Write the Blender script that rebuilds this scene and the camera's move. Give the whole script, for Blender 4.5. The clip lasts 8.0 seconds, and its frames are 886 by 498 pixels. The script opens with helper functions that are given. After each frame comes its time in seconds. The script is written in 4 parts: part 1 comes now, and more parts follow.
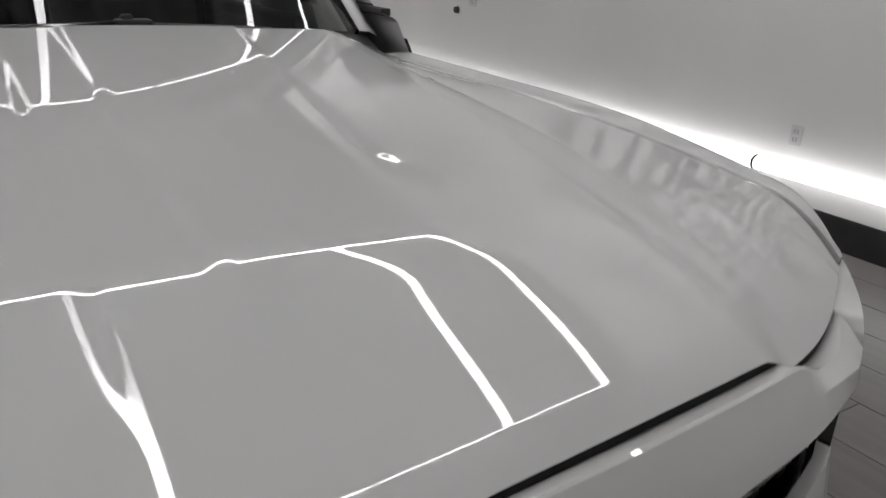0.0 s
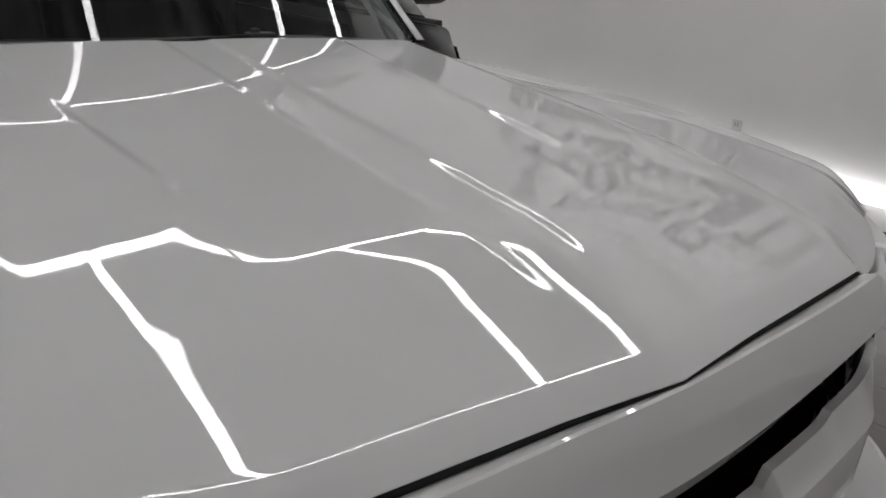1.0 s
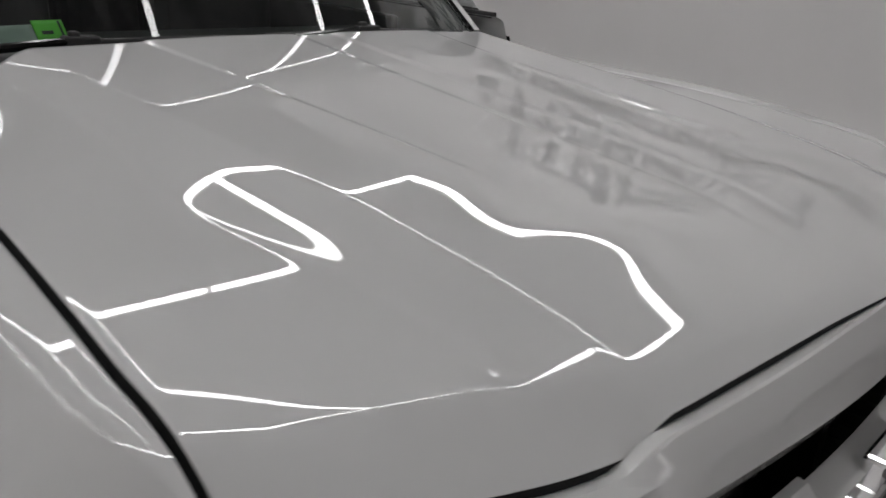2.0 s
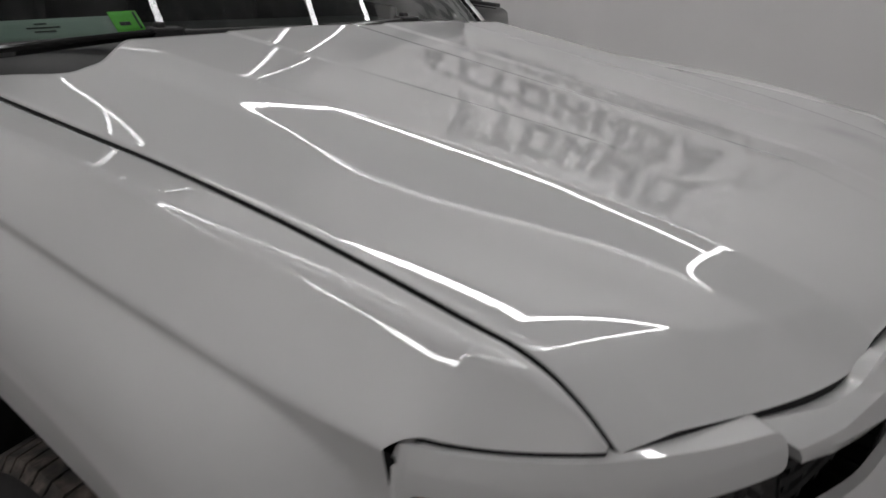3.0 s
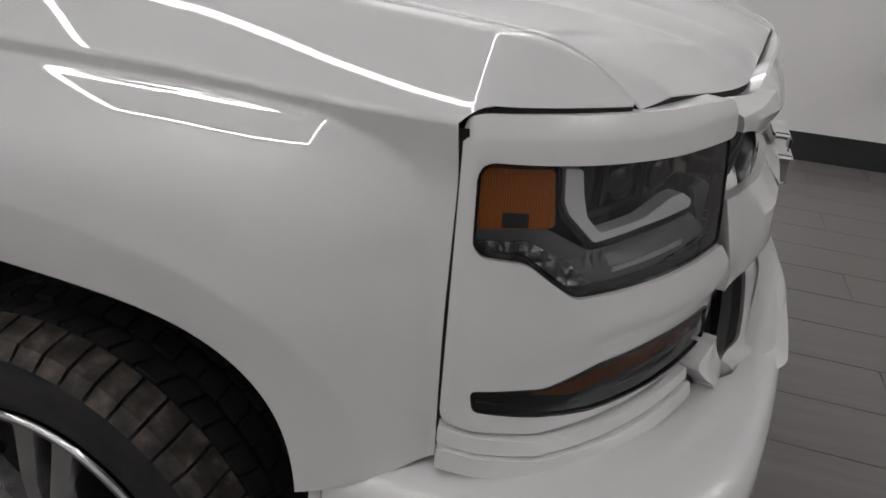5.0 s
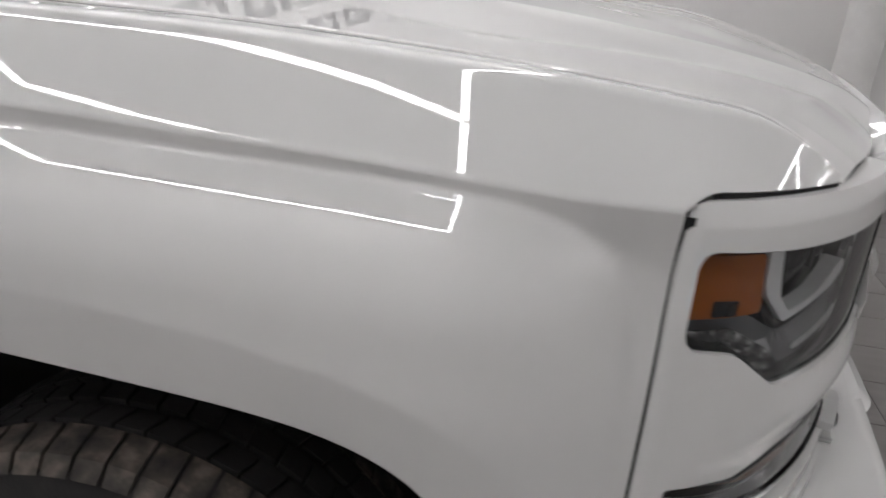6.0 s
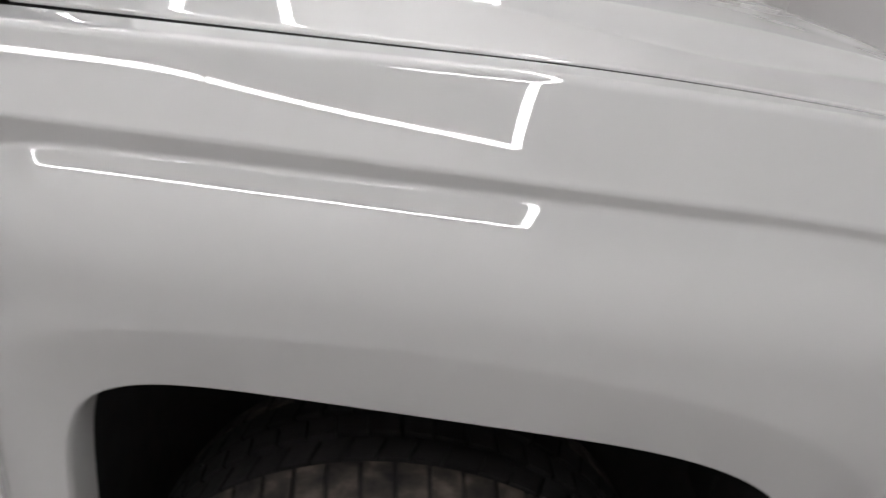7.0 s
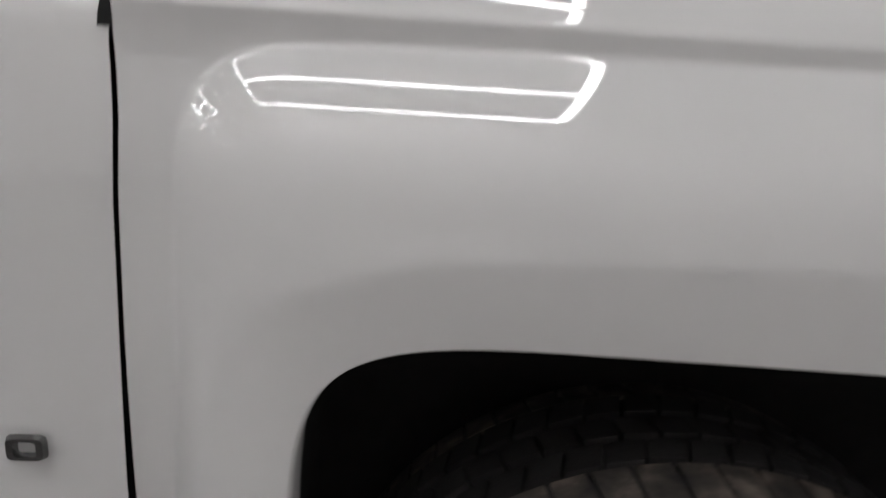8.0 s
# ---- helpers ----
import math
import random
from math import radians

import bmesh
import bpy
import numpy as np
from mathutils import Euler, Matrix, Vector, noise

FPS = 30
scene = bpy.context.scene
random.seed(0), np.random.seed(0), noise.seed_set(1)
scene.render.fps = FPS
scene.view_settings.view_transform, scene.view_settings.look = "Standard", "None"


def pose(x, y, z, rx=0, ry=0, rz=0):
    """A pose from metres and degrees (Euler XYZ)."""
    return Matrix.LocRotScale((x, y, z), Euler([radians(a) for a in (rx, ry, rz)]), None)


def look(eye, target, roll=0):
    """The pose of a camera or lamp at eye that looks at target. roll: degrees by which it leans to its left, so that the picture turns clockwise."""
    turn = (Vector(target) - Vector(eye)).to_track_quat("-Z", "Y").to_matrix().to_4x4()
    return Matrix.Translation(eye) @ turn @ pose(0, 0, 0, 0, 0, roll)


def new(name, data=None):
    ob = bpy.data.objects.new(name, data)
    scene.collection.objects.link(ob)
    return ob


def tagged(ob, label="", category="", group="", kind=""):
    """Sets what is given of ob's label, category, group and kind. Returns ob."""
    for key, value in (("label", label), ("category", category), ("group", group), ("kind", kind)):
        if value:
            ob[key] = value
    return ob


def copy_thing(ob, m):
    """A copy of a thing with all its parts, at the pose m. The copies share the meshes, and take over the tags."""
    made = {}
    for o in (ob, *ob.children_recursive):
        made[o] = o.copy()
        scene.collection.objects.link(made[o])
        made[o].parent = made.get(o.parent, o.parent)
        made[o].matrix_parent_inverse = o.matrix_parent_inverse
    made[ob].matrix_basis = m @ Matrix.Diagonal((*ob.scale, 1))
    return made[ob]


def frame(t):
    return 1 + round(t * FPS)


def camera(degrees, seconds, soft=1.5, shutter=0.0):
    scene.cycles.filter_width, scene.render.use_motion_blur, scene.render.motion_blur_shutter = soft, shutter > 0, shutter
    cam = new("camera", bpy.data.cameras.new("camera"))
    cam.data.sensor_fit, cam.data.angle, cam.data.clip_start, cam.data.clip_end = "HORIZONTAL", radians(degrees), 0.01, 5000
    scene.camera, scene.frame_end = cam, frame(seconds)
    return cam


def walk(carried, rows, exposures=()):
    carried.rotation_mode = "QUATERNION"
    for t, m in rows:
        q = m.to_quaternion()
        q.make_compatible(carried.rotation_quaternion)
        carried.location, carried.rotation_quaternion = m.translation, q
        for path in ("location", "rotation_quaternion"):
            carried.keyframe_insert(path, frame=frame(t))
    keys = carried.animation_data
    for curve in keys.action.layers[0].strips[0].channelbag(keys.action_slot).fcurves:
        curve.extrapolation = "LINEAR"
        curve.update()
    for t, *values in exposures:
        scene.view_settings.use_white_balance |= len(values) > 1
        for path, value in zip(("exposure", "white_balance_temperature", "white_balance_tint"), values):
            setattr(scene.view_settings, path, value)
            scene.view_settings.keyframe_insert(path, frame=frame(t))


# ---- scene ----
cam = camera(62.0, 8.0, shutter=0.4)
PATH = [
    (0, (1.161, -0.091, 1.519), (-0.401, 0.917, 0.780), 2.6),
    (0.5, (1.204, -0.329, 1.544), (-0.289, 0.770, 0.793), 3.2),
    (1, (1.204, -0.558, 1.565), (-0.235, 0.619, 0.827), 3.5),
    (1.5, (1.181, -0.805, 1.581), (-0.201, 0.431, 0.830), 3.5),
    (2.8, (0.918, -1.237, 1.577), (-0.232, 0.206, 0.806), 4.9),
    (3, (0.898, -1.309, 1.567), (-0.212, 0.166, 0.798), 4.8),
    (3.5, (0.866, -1.502, 1.511), (-0.103, 0.084, 0.773), 4.7),
    (4, (0.856, -1.589, 1.424), (0.014, 0.055, 0.658), 4.9),
    (4.2, (0.844, -1.594, 1.366), (0.081, 0.084, 0.592), 4.9),
    (5.3, (0.695, -1.558, 1.343), (0.216, 0.206, 0.530), 4.6),
    (5.5, (0.631, -1.542, 1.361), (0.201, 0.233, 0.546), 4.5),
    (6, (0.476, -1.557, 1.369), (0.142, 0.263, 0.610), 4.6),
    (6.5, (0.193, -1.591, 1.420), (0.102, 0.221, 0.579), 6.1),
    (7, (-0.035, -1.606, 1.430), (-0.003, 0.197, 0.565), 6.6),
    (7.5, (-0.206, -1.601, 1.322), (-0.159, 0.285, 0.656), 4.7),
    (7.8, (-0.265, -1.588, 1.252), (-0.206, 0.330, 0.687), 3.4),
    (8, (-0.310, -1.547, 1.182), (-0.238, 0.384, 0.664), 2.5),
]
walk(cam, [(t, look(eye, target, roll)) for t, eye, target, roll in PATH],
     exposures=[(0.0, -0.58), (1.7, -0.72), (3.0, -0.74), (3.6, -0.78), (4.2, -0.66), (5.3, 0.08), (6.0, 0.09), (8.0, 0.10)])

# ---- light: the room has no daylight, only tubes ----
world = bpy.data.worlds.new("world")
scene.world = world
world.use_nodes = True
world.node_tree.nodes["Background"].inputs[0].default_value = (0.02, 0.02, 0.02, 1)
world.node_tree.nodes["Background"].inputs[1].default_value = 0.2
TUBE_POWER = 20.3
WALL_TUBE_POWER = 4.2

# ---- materials ----


def shader(name):
    m = bpy.data.materials.new(name)
    m.use_nodes = True
    return m, m.node_tree.nodes, m.node_tree.links, m.node_tree.nodes["Principled BSDF"]


def noise_tex(n, l, scale, detail=4.0, space="Object", rough=0.55):
    co = n.new("ShaderNodeTexCoord")
    tx = n.new("ShaderNodeTexNoise")
    tx.inputs["Scale"].default_value = scale
    tx.inputs["Detail"].default_value = detail
    tx.inputs["Roughness"].default_value = rough
    l.new(co.outputs[space], tx.inputs["Vector"])
    return tx


def ramp(n, l, source, stops):
    r = n.new("ShaderNodeValToRGB")
    e = r.color_ramp.elements
    while len(e) < len(stops):
        e.new(0.5)
    for k, (pos, col) in enumerate(stops):
        e[k].position = pos
        e[k].color = (*col, 1) if len(col) == 3 else col
    l.new(source, r.inputs["Fac"])
    return r


def grey(v):
    return (v, v, v)


def bump(n, l, bsdf, source, strength, distance=0.002):
    b = n.new("ShaderNodeBump")
    b.inputs["Strength"].default_value = strength
    b.inputs["Distance"].default_value = distance
    l.new(source, b.inputs["Height"])
    l.new(b.outputs["Normal"], bsdf.inputs["Normal"])


def surface(name, low, high, rough, metal=0.0, scale=6.0, fine=0.0, fine_scale=400.0, coat=0.0, rough_var=0.0, spec=0.5):
    """A surface that varies between two colours, with a fine relief."""
    m, n, l, b = shader(name)
    tx = noise_tex(n, l, scale)
    cr = ramp(n, l, tx.outputs["Fac"], [(0.3, low), (0.7, high)])
    l.new(cr.outputs["Color"], b.inputs["Base Color"])
    b.inputs["Roughness"].default_value = rough
    b.inputs["Metallic"].default_value = metal
    b.inputs["Coat Weight"].default_value = coat
    b.inputs["Coat Roughness"].default_value = 0.01
    b.inputs["Specular IOR Level"].default_value = spec
    if rough_var:
        t2 = noise_tex(n, l, scale * 4)
        r2 = ramp(n, l, t2.outputs["Fac"], [(0.3, grey(max(rough - rough_var, 0))), (0.7, grey(rough + rough_var))])
        l.new(r2.outputs["Color"], b.inputs["Roughness"])
    if fine:
        t3 = noise_tex(n, l, fine_scale, 2.0)
        bump(n, l, b, t3.outputs["Fac"], fine, 0.0005)
    return m


def car_paint():
    m, n, l, b = shader("white_car_paint")
    tx = noise_tex(n, l, 3.0)
    cr = ramp(n, l, tx.outputs["Fac"], [(0.3, (0.70, 0.70, 0.695)), (0.7, (0.73, 0.73, 0.722))])
    l.new(cr.outputs["Color"], b.inputs["Base Color"])
    b.inputs["Roughness"].default_value = 0.5
    b.inputs["Specular IOR Level"].default_value = 0.0
    b.inputs["Coat Weight"].default_value = 1.0
    b.inputs["Coat Roughness"].default_value = 0.005
    b.inputs["Coat IOR"].default_value = 1.75
    peel = noise_tex(n, l, 260.0, 1.0)
    bp = n.new("ShaderNodeBump")
    bp.inputs["Strength"].default_value = 0.008
    bp.inputs["Distance"].default_value = 0.0006
    l.new(peel.outputs["Fac"], bp.inputs["Height"])
    l.new(bp.outputs["Normal"], b.inputs["Coat Normal"])
    return m


def glass(name, tint, gloss_rough=0.0, ior=1.5, film=0.0):
    m, n, l, b = shader(name)
    n.remove(b)
    tr, gl, mix, fr = (n.new("ShaderNode" + k) for k in ("BsdfTransparent", "BsdfGlossy", "MixShader", "Fresnel"))
    tr.inputs[0].default_value = (*tint, 1)
    gl.inputs[0].default_value = (1, 1, 1, 1)
    gl.inputs["Roughness"].default_value = gloss_rough
    fr.inputs["IOR"].default_value = ior
    l.new(fr.outputs[0], mix.inputs[0])
    l.new(tr.outputs[0], mix.inputs[1])
    l.new(gl.outputs[0], mix.inputs[2])
    last = mix
    if film:
        # pale diffuse film in upright streaks; on lamp lenses it paints in reflected haze
        co, mp, tx = n.new("ShaderNodeTexCoord"), n.new("ShaderNodeMapping"), n.new("ShaderNodeTexNoise")
        mp.inputs["Scale"].default_value = (0.6, 26.0, 0.6)
        tx.inputs["Scale"].default_value = 1.0
        tx.inputs["Detail"].default_value = 6.0
        l.new(co.outputs["Object"], mp.inputs["Vector"])
        l.new(mp.outputs["Vector"], tx.inputs["Vector"])
        cr = ramp(n, l, tx.outputs["Fac"], [(0.45, grey(0.004)), (0.72, grey(film))])
        dust_or_haze, last = n.new("ShaderNodeBsdfDiffuse"), n.new("ShaderNodeMixShader")
        dust_or_haze.inputs[0].default_value = (0.5, 0.5, 0.5, 1)
        l.new(cr.outputs["Color"], last.inputs[0])
        l.new(mix.outputs[0], last.inputs[1])
        l.new(dust_or_haze.outputs[0], last.inputs[2])
    l.new(last.outputs[0], n["Material Output"].inputs[0])
    return m


def glow(name, colour, power):
    m, n, l, b = shader(name)
    b.inputs["Base Color"].default_value = (0.8, 0.8, 0.8, 1)
    b.inputs["Emission Color"].default_value = (*colour, 1)
    b.inputs["Emission Strength"].default_value = power
    return m


def wall_paint():
    m, n, l, b = shader("wall_paint")
    tx = noise_tex(n, l, 0.9, 6.0)
    cr = ramp(n, l, tx.outputs["Fac"], [(0.3, (0.735, 0.722, 0.716)), (0.7, (0.795, 0.782, 0.776))])
    l.new(cr.outputs["Color"], b.inputs["Base Color"])
    b.inputs["Roughness"].default_value = 0.6
    t3 = noise_tex(n, l, 55.0, 4.0)
    bump(n, l, b, t3.outputs["Fac"], 0.12, 0.004)
    return m


def tile_stone():
    m, n, l, b = shader("floor_tile_stone")
    info = n.new("ShaderNodeObjectInfo")
    co = n.new("ShaderNodeTexCoord")
    mp = n.new("ShaderNodeMapping")
    mp.inputs["Scale"].default_value = (0.5, 5.0, 1.0)
    tx = n.new("ShaderNodeTexNoise")
    tx.noise_dimensions = "4D"
    tx.inputs["Scale"].default_value = 4.0
    tx.inputs["Detail"].default_value = 8.0
    l.new(co.outputs["Object"], mp.inputs["Vector"])
    l.new(mp.outputs["Vector"], tx.inputs["Vector"])
    sc = n.new("ShaderNodeMath")
    sc.operation = "MULTIPLY"
    sc.inputs[1].default_value = 40.0
    l.new(info.outputs["Random"], sc.inputs[0])
    l.new(sc.outputs[0], tx.inputs["W"])
    cr = ramp(n, l, tx.outputs["Fac"], [(0.25, (0.135, 0.124, 0.121)), (0.75, (0.195, 0.182, 0.177))])
    l.new(cr.outputs["Color"], b.inputs["Base Color"])
    r2 = ramp(n, l, tx.outputs["Fac"], [(0.3, grey(0.28)), (0.7, grey(0.42))])
    l.new(r2.outputs["Color"], b.inputs["Roughness"])
    t3 = noise_tex(n, l, 70.0, 4.0)
    bump(n, l, b, t3.outputs["Fac"], 0.08, 0.002)
    return m


def tyre_rubber(name, dust_or_haze):
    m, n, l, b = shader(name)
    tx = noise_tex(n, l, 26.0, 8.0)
    cr = ramp(n, l, tx.outputs["Fac"], [(0.30, (0.009, 0.009, 0.009)), (0.52, (0.013 + 0.25 * dust_or_haze, 0.012 + 0.20 * dust_or_haze, 0.012 + 0.16 * dust_or_haze)), (0.74, (0.02 + dust_or_haze, 0.018 + 0.8 * dust_or_haze, 0.017 + 0.64 * dust_or_haze))])
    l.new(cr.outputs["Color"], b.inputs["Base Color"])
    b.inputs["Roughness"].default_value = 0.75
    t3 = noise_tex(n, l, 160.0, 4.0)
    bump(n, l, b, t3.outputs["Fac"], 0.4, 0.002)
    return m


def ribbed(name, low, high, direction, scale, rough):
    """A ceiling deck or lamp optic with parallel ribs."""
    m, n, l, b = shader(name)
    co = n.new("ShaderNodeTexCoord")
    wv = n.new("ShaderNodeTexWave")
    wv.bands_direction = direction
    wv.inputs["Scale"].default_value = scale
    wv.inputs["Distortion"].default_value = 0.0
    l.new(co.outputs["Object"], wv.inputs["Vector"])
    cr = ramp(n, l, wv.outputs["Fac"], [(0.2, low), (0.8, high)])
    l.new(cr.outputs["Color"], b.inputs["Base Color"])
    b.inputs["Roughness"].default_value = rough
    bump(n, l, b, wv.outputs["Fac"], 0.5, 0.002)
    return m


PAINT = car_paint()
WALL = wall_paint()
TILE = tile_stone()
GROUT = surface("dark_grout", grey(0.14), grey(0.18), 0.85, scale=8)
CEILING = surface("grey_ceiling_deck", (0.085, 0.085, 0.085), (0.13, 0.129, 0.128), 0.75, scale=2)
BASE = surface("black_baseboard_vinyl", grey(0.012), grey(0.022), 0.5, scale=5)
TUBE = glow("ceiling_tube_glow", (1.0, 0.985, 0.995), TUBE_POWER)
WALL_TUBE = glow("wall_tube_glow", (1.0, 0.985, 0.995), WALL_TUBE_POWER)
HOUSING = surface("white_lamp_housing", grey(0.6), grey(0.68), 0.4, scale=9)
BLACK = surface("black_moulded_plastic", grey(0.012), grey(0.02), 0.45, scale=20, fine=0.3, fine_scale=900)
GLOSS_BLACK = surface("gloss_black_plastic", grey(0.008), grey(0.014), 0.12, scale=10, rough_var=0.04)
# near-black that paints shade into panel gaps and the body's inside
SHADE_BLACK = surface("painted_shade_black", grey(0.004), grey(0.008), 0.9, scale=12)
LINER = surface("wheel_well_liner", grey(0.006), grey(0.013), 0.85, scale=25, fine=0.5, fine_scale=200)
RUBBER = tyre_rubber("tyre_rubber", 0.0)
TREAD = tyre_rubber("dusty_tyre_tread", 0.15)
ALLOY = surface("polished_grey_alloy", grey(0.42), grey(0.52), 0.16, 1.0, scale=16, rough_var=0.05)
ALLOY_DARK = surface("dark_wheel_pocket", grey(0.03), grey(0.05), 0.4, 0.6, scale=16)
CHROME = surface("bright_chrome", grey(0.74), grey(0.8), 0.06, 1.0, scale=12, rough_var=0.03)
CHAMBER = surface("crinkled_lamp_chrome", grey(0.12), grey(0.55), 0.12, 0.9, scale=60, rough_var=0.06)
SMOKED_LENS = glass("smoked_lamp_lens", (0.62, 0.60, 0.58))
# the film paints the pale haze of the mirrored wall onto the lens
LENS = glass("clear_lamp_lens", (0.93, 0.94, 0.95), film=0.03)
WINDOW = glass("tinted_window_glass", (0.14, 0.16, 0.15), ior=1.52)
SCREEN = glass("windscreen_glass", (0.60, 0.68, 0.64), ior=1.55, film=0.05)
AMBER = ribbed("amber_reflector_plastic", (0.30, 0.082, 0.014), (0.46, 0.135, 0.022), "X", 130.0, 0.2)
DARK_AMBER = ribbed("dark_amber_plastic", (0.16, 0.045, 0.010), (0.24, 0.068, 0.014), "X", 90.0, 0.15)
SMOKE = surface("smoked_lamp_bowl", grey(0.018), grey(0.030), 0.2, 0.1, scale=8)
SILVER = surface("satin_silver_trim", grey(0.80), grey(0.86), 0.25, 0.1, scale=9)
GREYLAMP = surface("grey_lamp_trim", (0.15, 0.15, 0.155), (0.22, 0.22, 0.225), 0.2, 0.3, scale=7)
CABIN = surface("dark_grey_cabin_cloth", (0.02, 0.02, 0.021), (0.035, 0.034, 0.033), 0.9, scale=30)
DASH = surface("black_dashboard", grey(0.016), grey(0.026), 0.6, scale=12, fine=0.3, fine_scale=600)
GREEN = surface("bright_green_card", (0.10, 0.55, 0.03), (0.14, 0.64, 0.05), 0.5, scale=10)
PAPER = surface("pale_paper_sheet", (0.20, 0.27, 0.23), (0.27, 0.34, 0.30), 0.6, scale=7)
DARK_PRINT = surface("dark_print", (0.015, 0.02, 0.015), (0.03, 0.035, 0.03), 0.6, scale=30)
DEEP_GREEN = surface("deep_green_paper", (0.02, 0.12, 0.02), (0.03, 0.16, 0.03), 0.6, scale=10)
BADGE = surface("dark_chrome_badge", grey(0.12), grey(0.2), 0.18, 0.9, scale=40)
LETTER = surface("dark_grey_lettering", (0.018, 0.018, 0.018), (0.03, 0.029, 0.029), 0.5, scale=5)
DARK_SLOT = surface("grey_outlet_slots", grey(0.38), grey(0.44), 0.5, scale=20)
DUCT = surface("white_wrapped_duct", (0.62, 0.61, 0.6), (0.72, 0.71, 0.70), 0.55, scale=5)

# ---- mesh helpers ----


def mesh_object(name, verts, faces, material, parent=None, label="", smooth=True):
    me = bpy.data.meshes.new(name)
    me.from_pydata([tuple(map(float, v)) for v in verts], [], [tuple(map(int, f)) for f in faces])
    me.validate()
    me.update()
    if smooth:
        me.polygons.foreach_set("use_smooth", [True] * len(me.polygons))
    me.materials.append(material)
    ob = new(name, me)
    ob.parent = parent
    if label:
        tagged(ob, label)
    return ob


def part(name, bm, material, parent=None, label="", smooth=False):
    me = bpy.data.meshes.new(name)
    bmesh.ops.recalc_face_normals(bm, faces=bm.faces[:])
    bm.to_mesh(me)
    bm.free()
    if smooth:
        me.polygons.foreach_set("use_smooth", [True] * len(me.polygons))
    me.materials.append(material)
    ob = new(name, me)
    ob.parent = parent
    if label:
        tagged(ob, label)
    return ob


def thing(name, label, category, group="", at=(0, 0, 0)):
    ob = new(name)
    ob.empty_display_size = 0.1
    ob.location = at
    return tagged(ob, label, category, group)


def box(bm, x0, x1, y0, y1, z0, z1, bevel=0.0):
    r = bmesh.ops.create_cube(bm, size=1.0, matrix=Matrix.LocRotScale(((x0 + x1) / 2, (y0 + y1) / 2, (z0 + z1) / 2), None, (abs(x1 - x0), abs(y1 - y0), abs(z1 - z0))))
    if bevel:
        es = list({e for v in r["verts"] for e in v.link_edges})
        bmesh.ops.bevel(bm, geom=es, offset=bevel, segments=2, profile=0.5, affect="EDGES")
    return bm


def cyl(bm, a, b, r, n=20, r2=None):
    a, b = Vector(a), Vector(b)
    q = (b - a).to_track_quat("Z", "Y").to_matrix().to_4x4()
    bmesh.ops.create_cone(bm, cap_ends=True, segments=n, radius1=r, radius2=r if r2 is None else r2, depth=(b - a).length, matrix=Matrix.Translation((a + b) / 2) @ q)
    return bm


def grid_faces(nu, nv, flip=False, wrap=False):
    f = []
    for i in range(nu - 1):
        for j in range(nv if wrap else nv - 1):
            k = (j + 1) % nv
            q = (i * nv + j, i * nv + k, (i + 1) * nv + k, (i + 1) * nv + j)
            f.append(q[::-1] if flip else q)
    return f


def smooth_step(t):
    t = np.clip(t, 0, 1)
    return t * t * (3 - 2 * t)


def soft(t, w):
    """A ramp max(0, t) with its corner rounded over about w."""
    return np.logaddexp(0, np.asarray(t, float) / w) * w


def soft_max(a, b, w):
    return b + soft(a - b, w)


# ---- room ----
WALL_L, WALL_R, WALL_F, WALL_B, ROOF = 4.08, -4.30, 10.4, -11.6, 4.7


def room():
    t = 0.2
    bm = box(bmesh.new(), WALL_B - t, WALL_F + t, WALL_L, WALL_L + t, -0.02, ROOF)
    tagged(part("wall_north", bm, WALL), "smooth pale grey painted wall of the photo bay", "wall", kind="structure")
    bm = box(bmesh.new(), WALL_B - t, WALL_F + t, WALL_R - t, WALL_R, -0.02, ROOF)
    tagged(part("wall_south", bm, WALL), "smooth pale grey painted wall of the photo bay", "wall", kind="structure")
    bm = box(bmesh.new(), WALL_F, WALL_F + t, WALL_R, WALL_L, -0.02, ROOF)
    tagged(part("wall_east", bm, WALL), "smooth pale grey painted end wall", "wall", kind="structure")
    bm = box(bmesh.new(), WALL_B - t, WALL_B, WALL_R, WALL_L, -0.02, ROOF)
    tagged(part("wall_west", bm, WALL), "smooth pale grey painted end wall", "wall", kind="structure")
    bm = box(bmesh.new(), WALL_B - t, WALL_F + t, WALL_R - t, WALL_L + t, ROOF, ROOF + t)
    x = WALL_B
    while x < WALL_F - 0.1:
        box(bm, x, x + 0.09, WALL_R, WALL_L, ROOF - 0.04, ROOF - 0.002)
        x += 0.3
    tagged(part("ceiling", bm, CEILING), "dark grey ribbed metal deck ceiling above the light grid", "ceiling", kind="structure")
    for name, y0, y1 in (("baseboard", WALL_L - 0.015, WALL_L - 0.002), ("baseboard", WALL_R + 0.002, WALL_R + 0.015)):
        bm = box(bmesh.new(), WALL_B, WALL_F, y0, y1, 0.0, 0.20, 0.004)
        tagged(part(name, bm, BASE), "black vinyl baseboard along the wall", "baseboard", kind="structure")
    bm = box(bmesh.new(), WALL_F - 0.015, WALL_F - 0.002, WALL_R + 0.02, WALL_L - 0.02, 0.0, 0.20, 0.004)
    tagged(part("baseboard", bm, BASE), "black vinyl baseboard along the end wall", "baseboard", kind="structure")


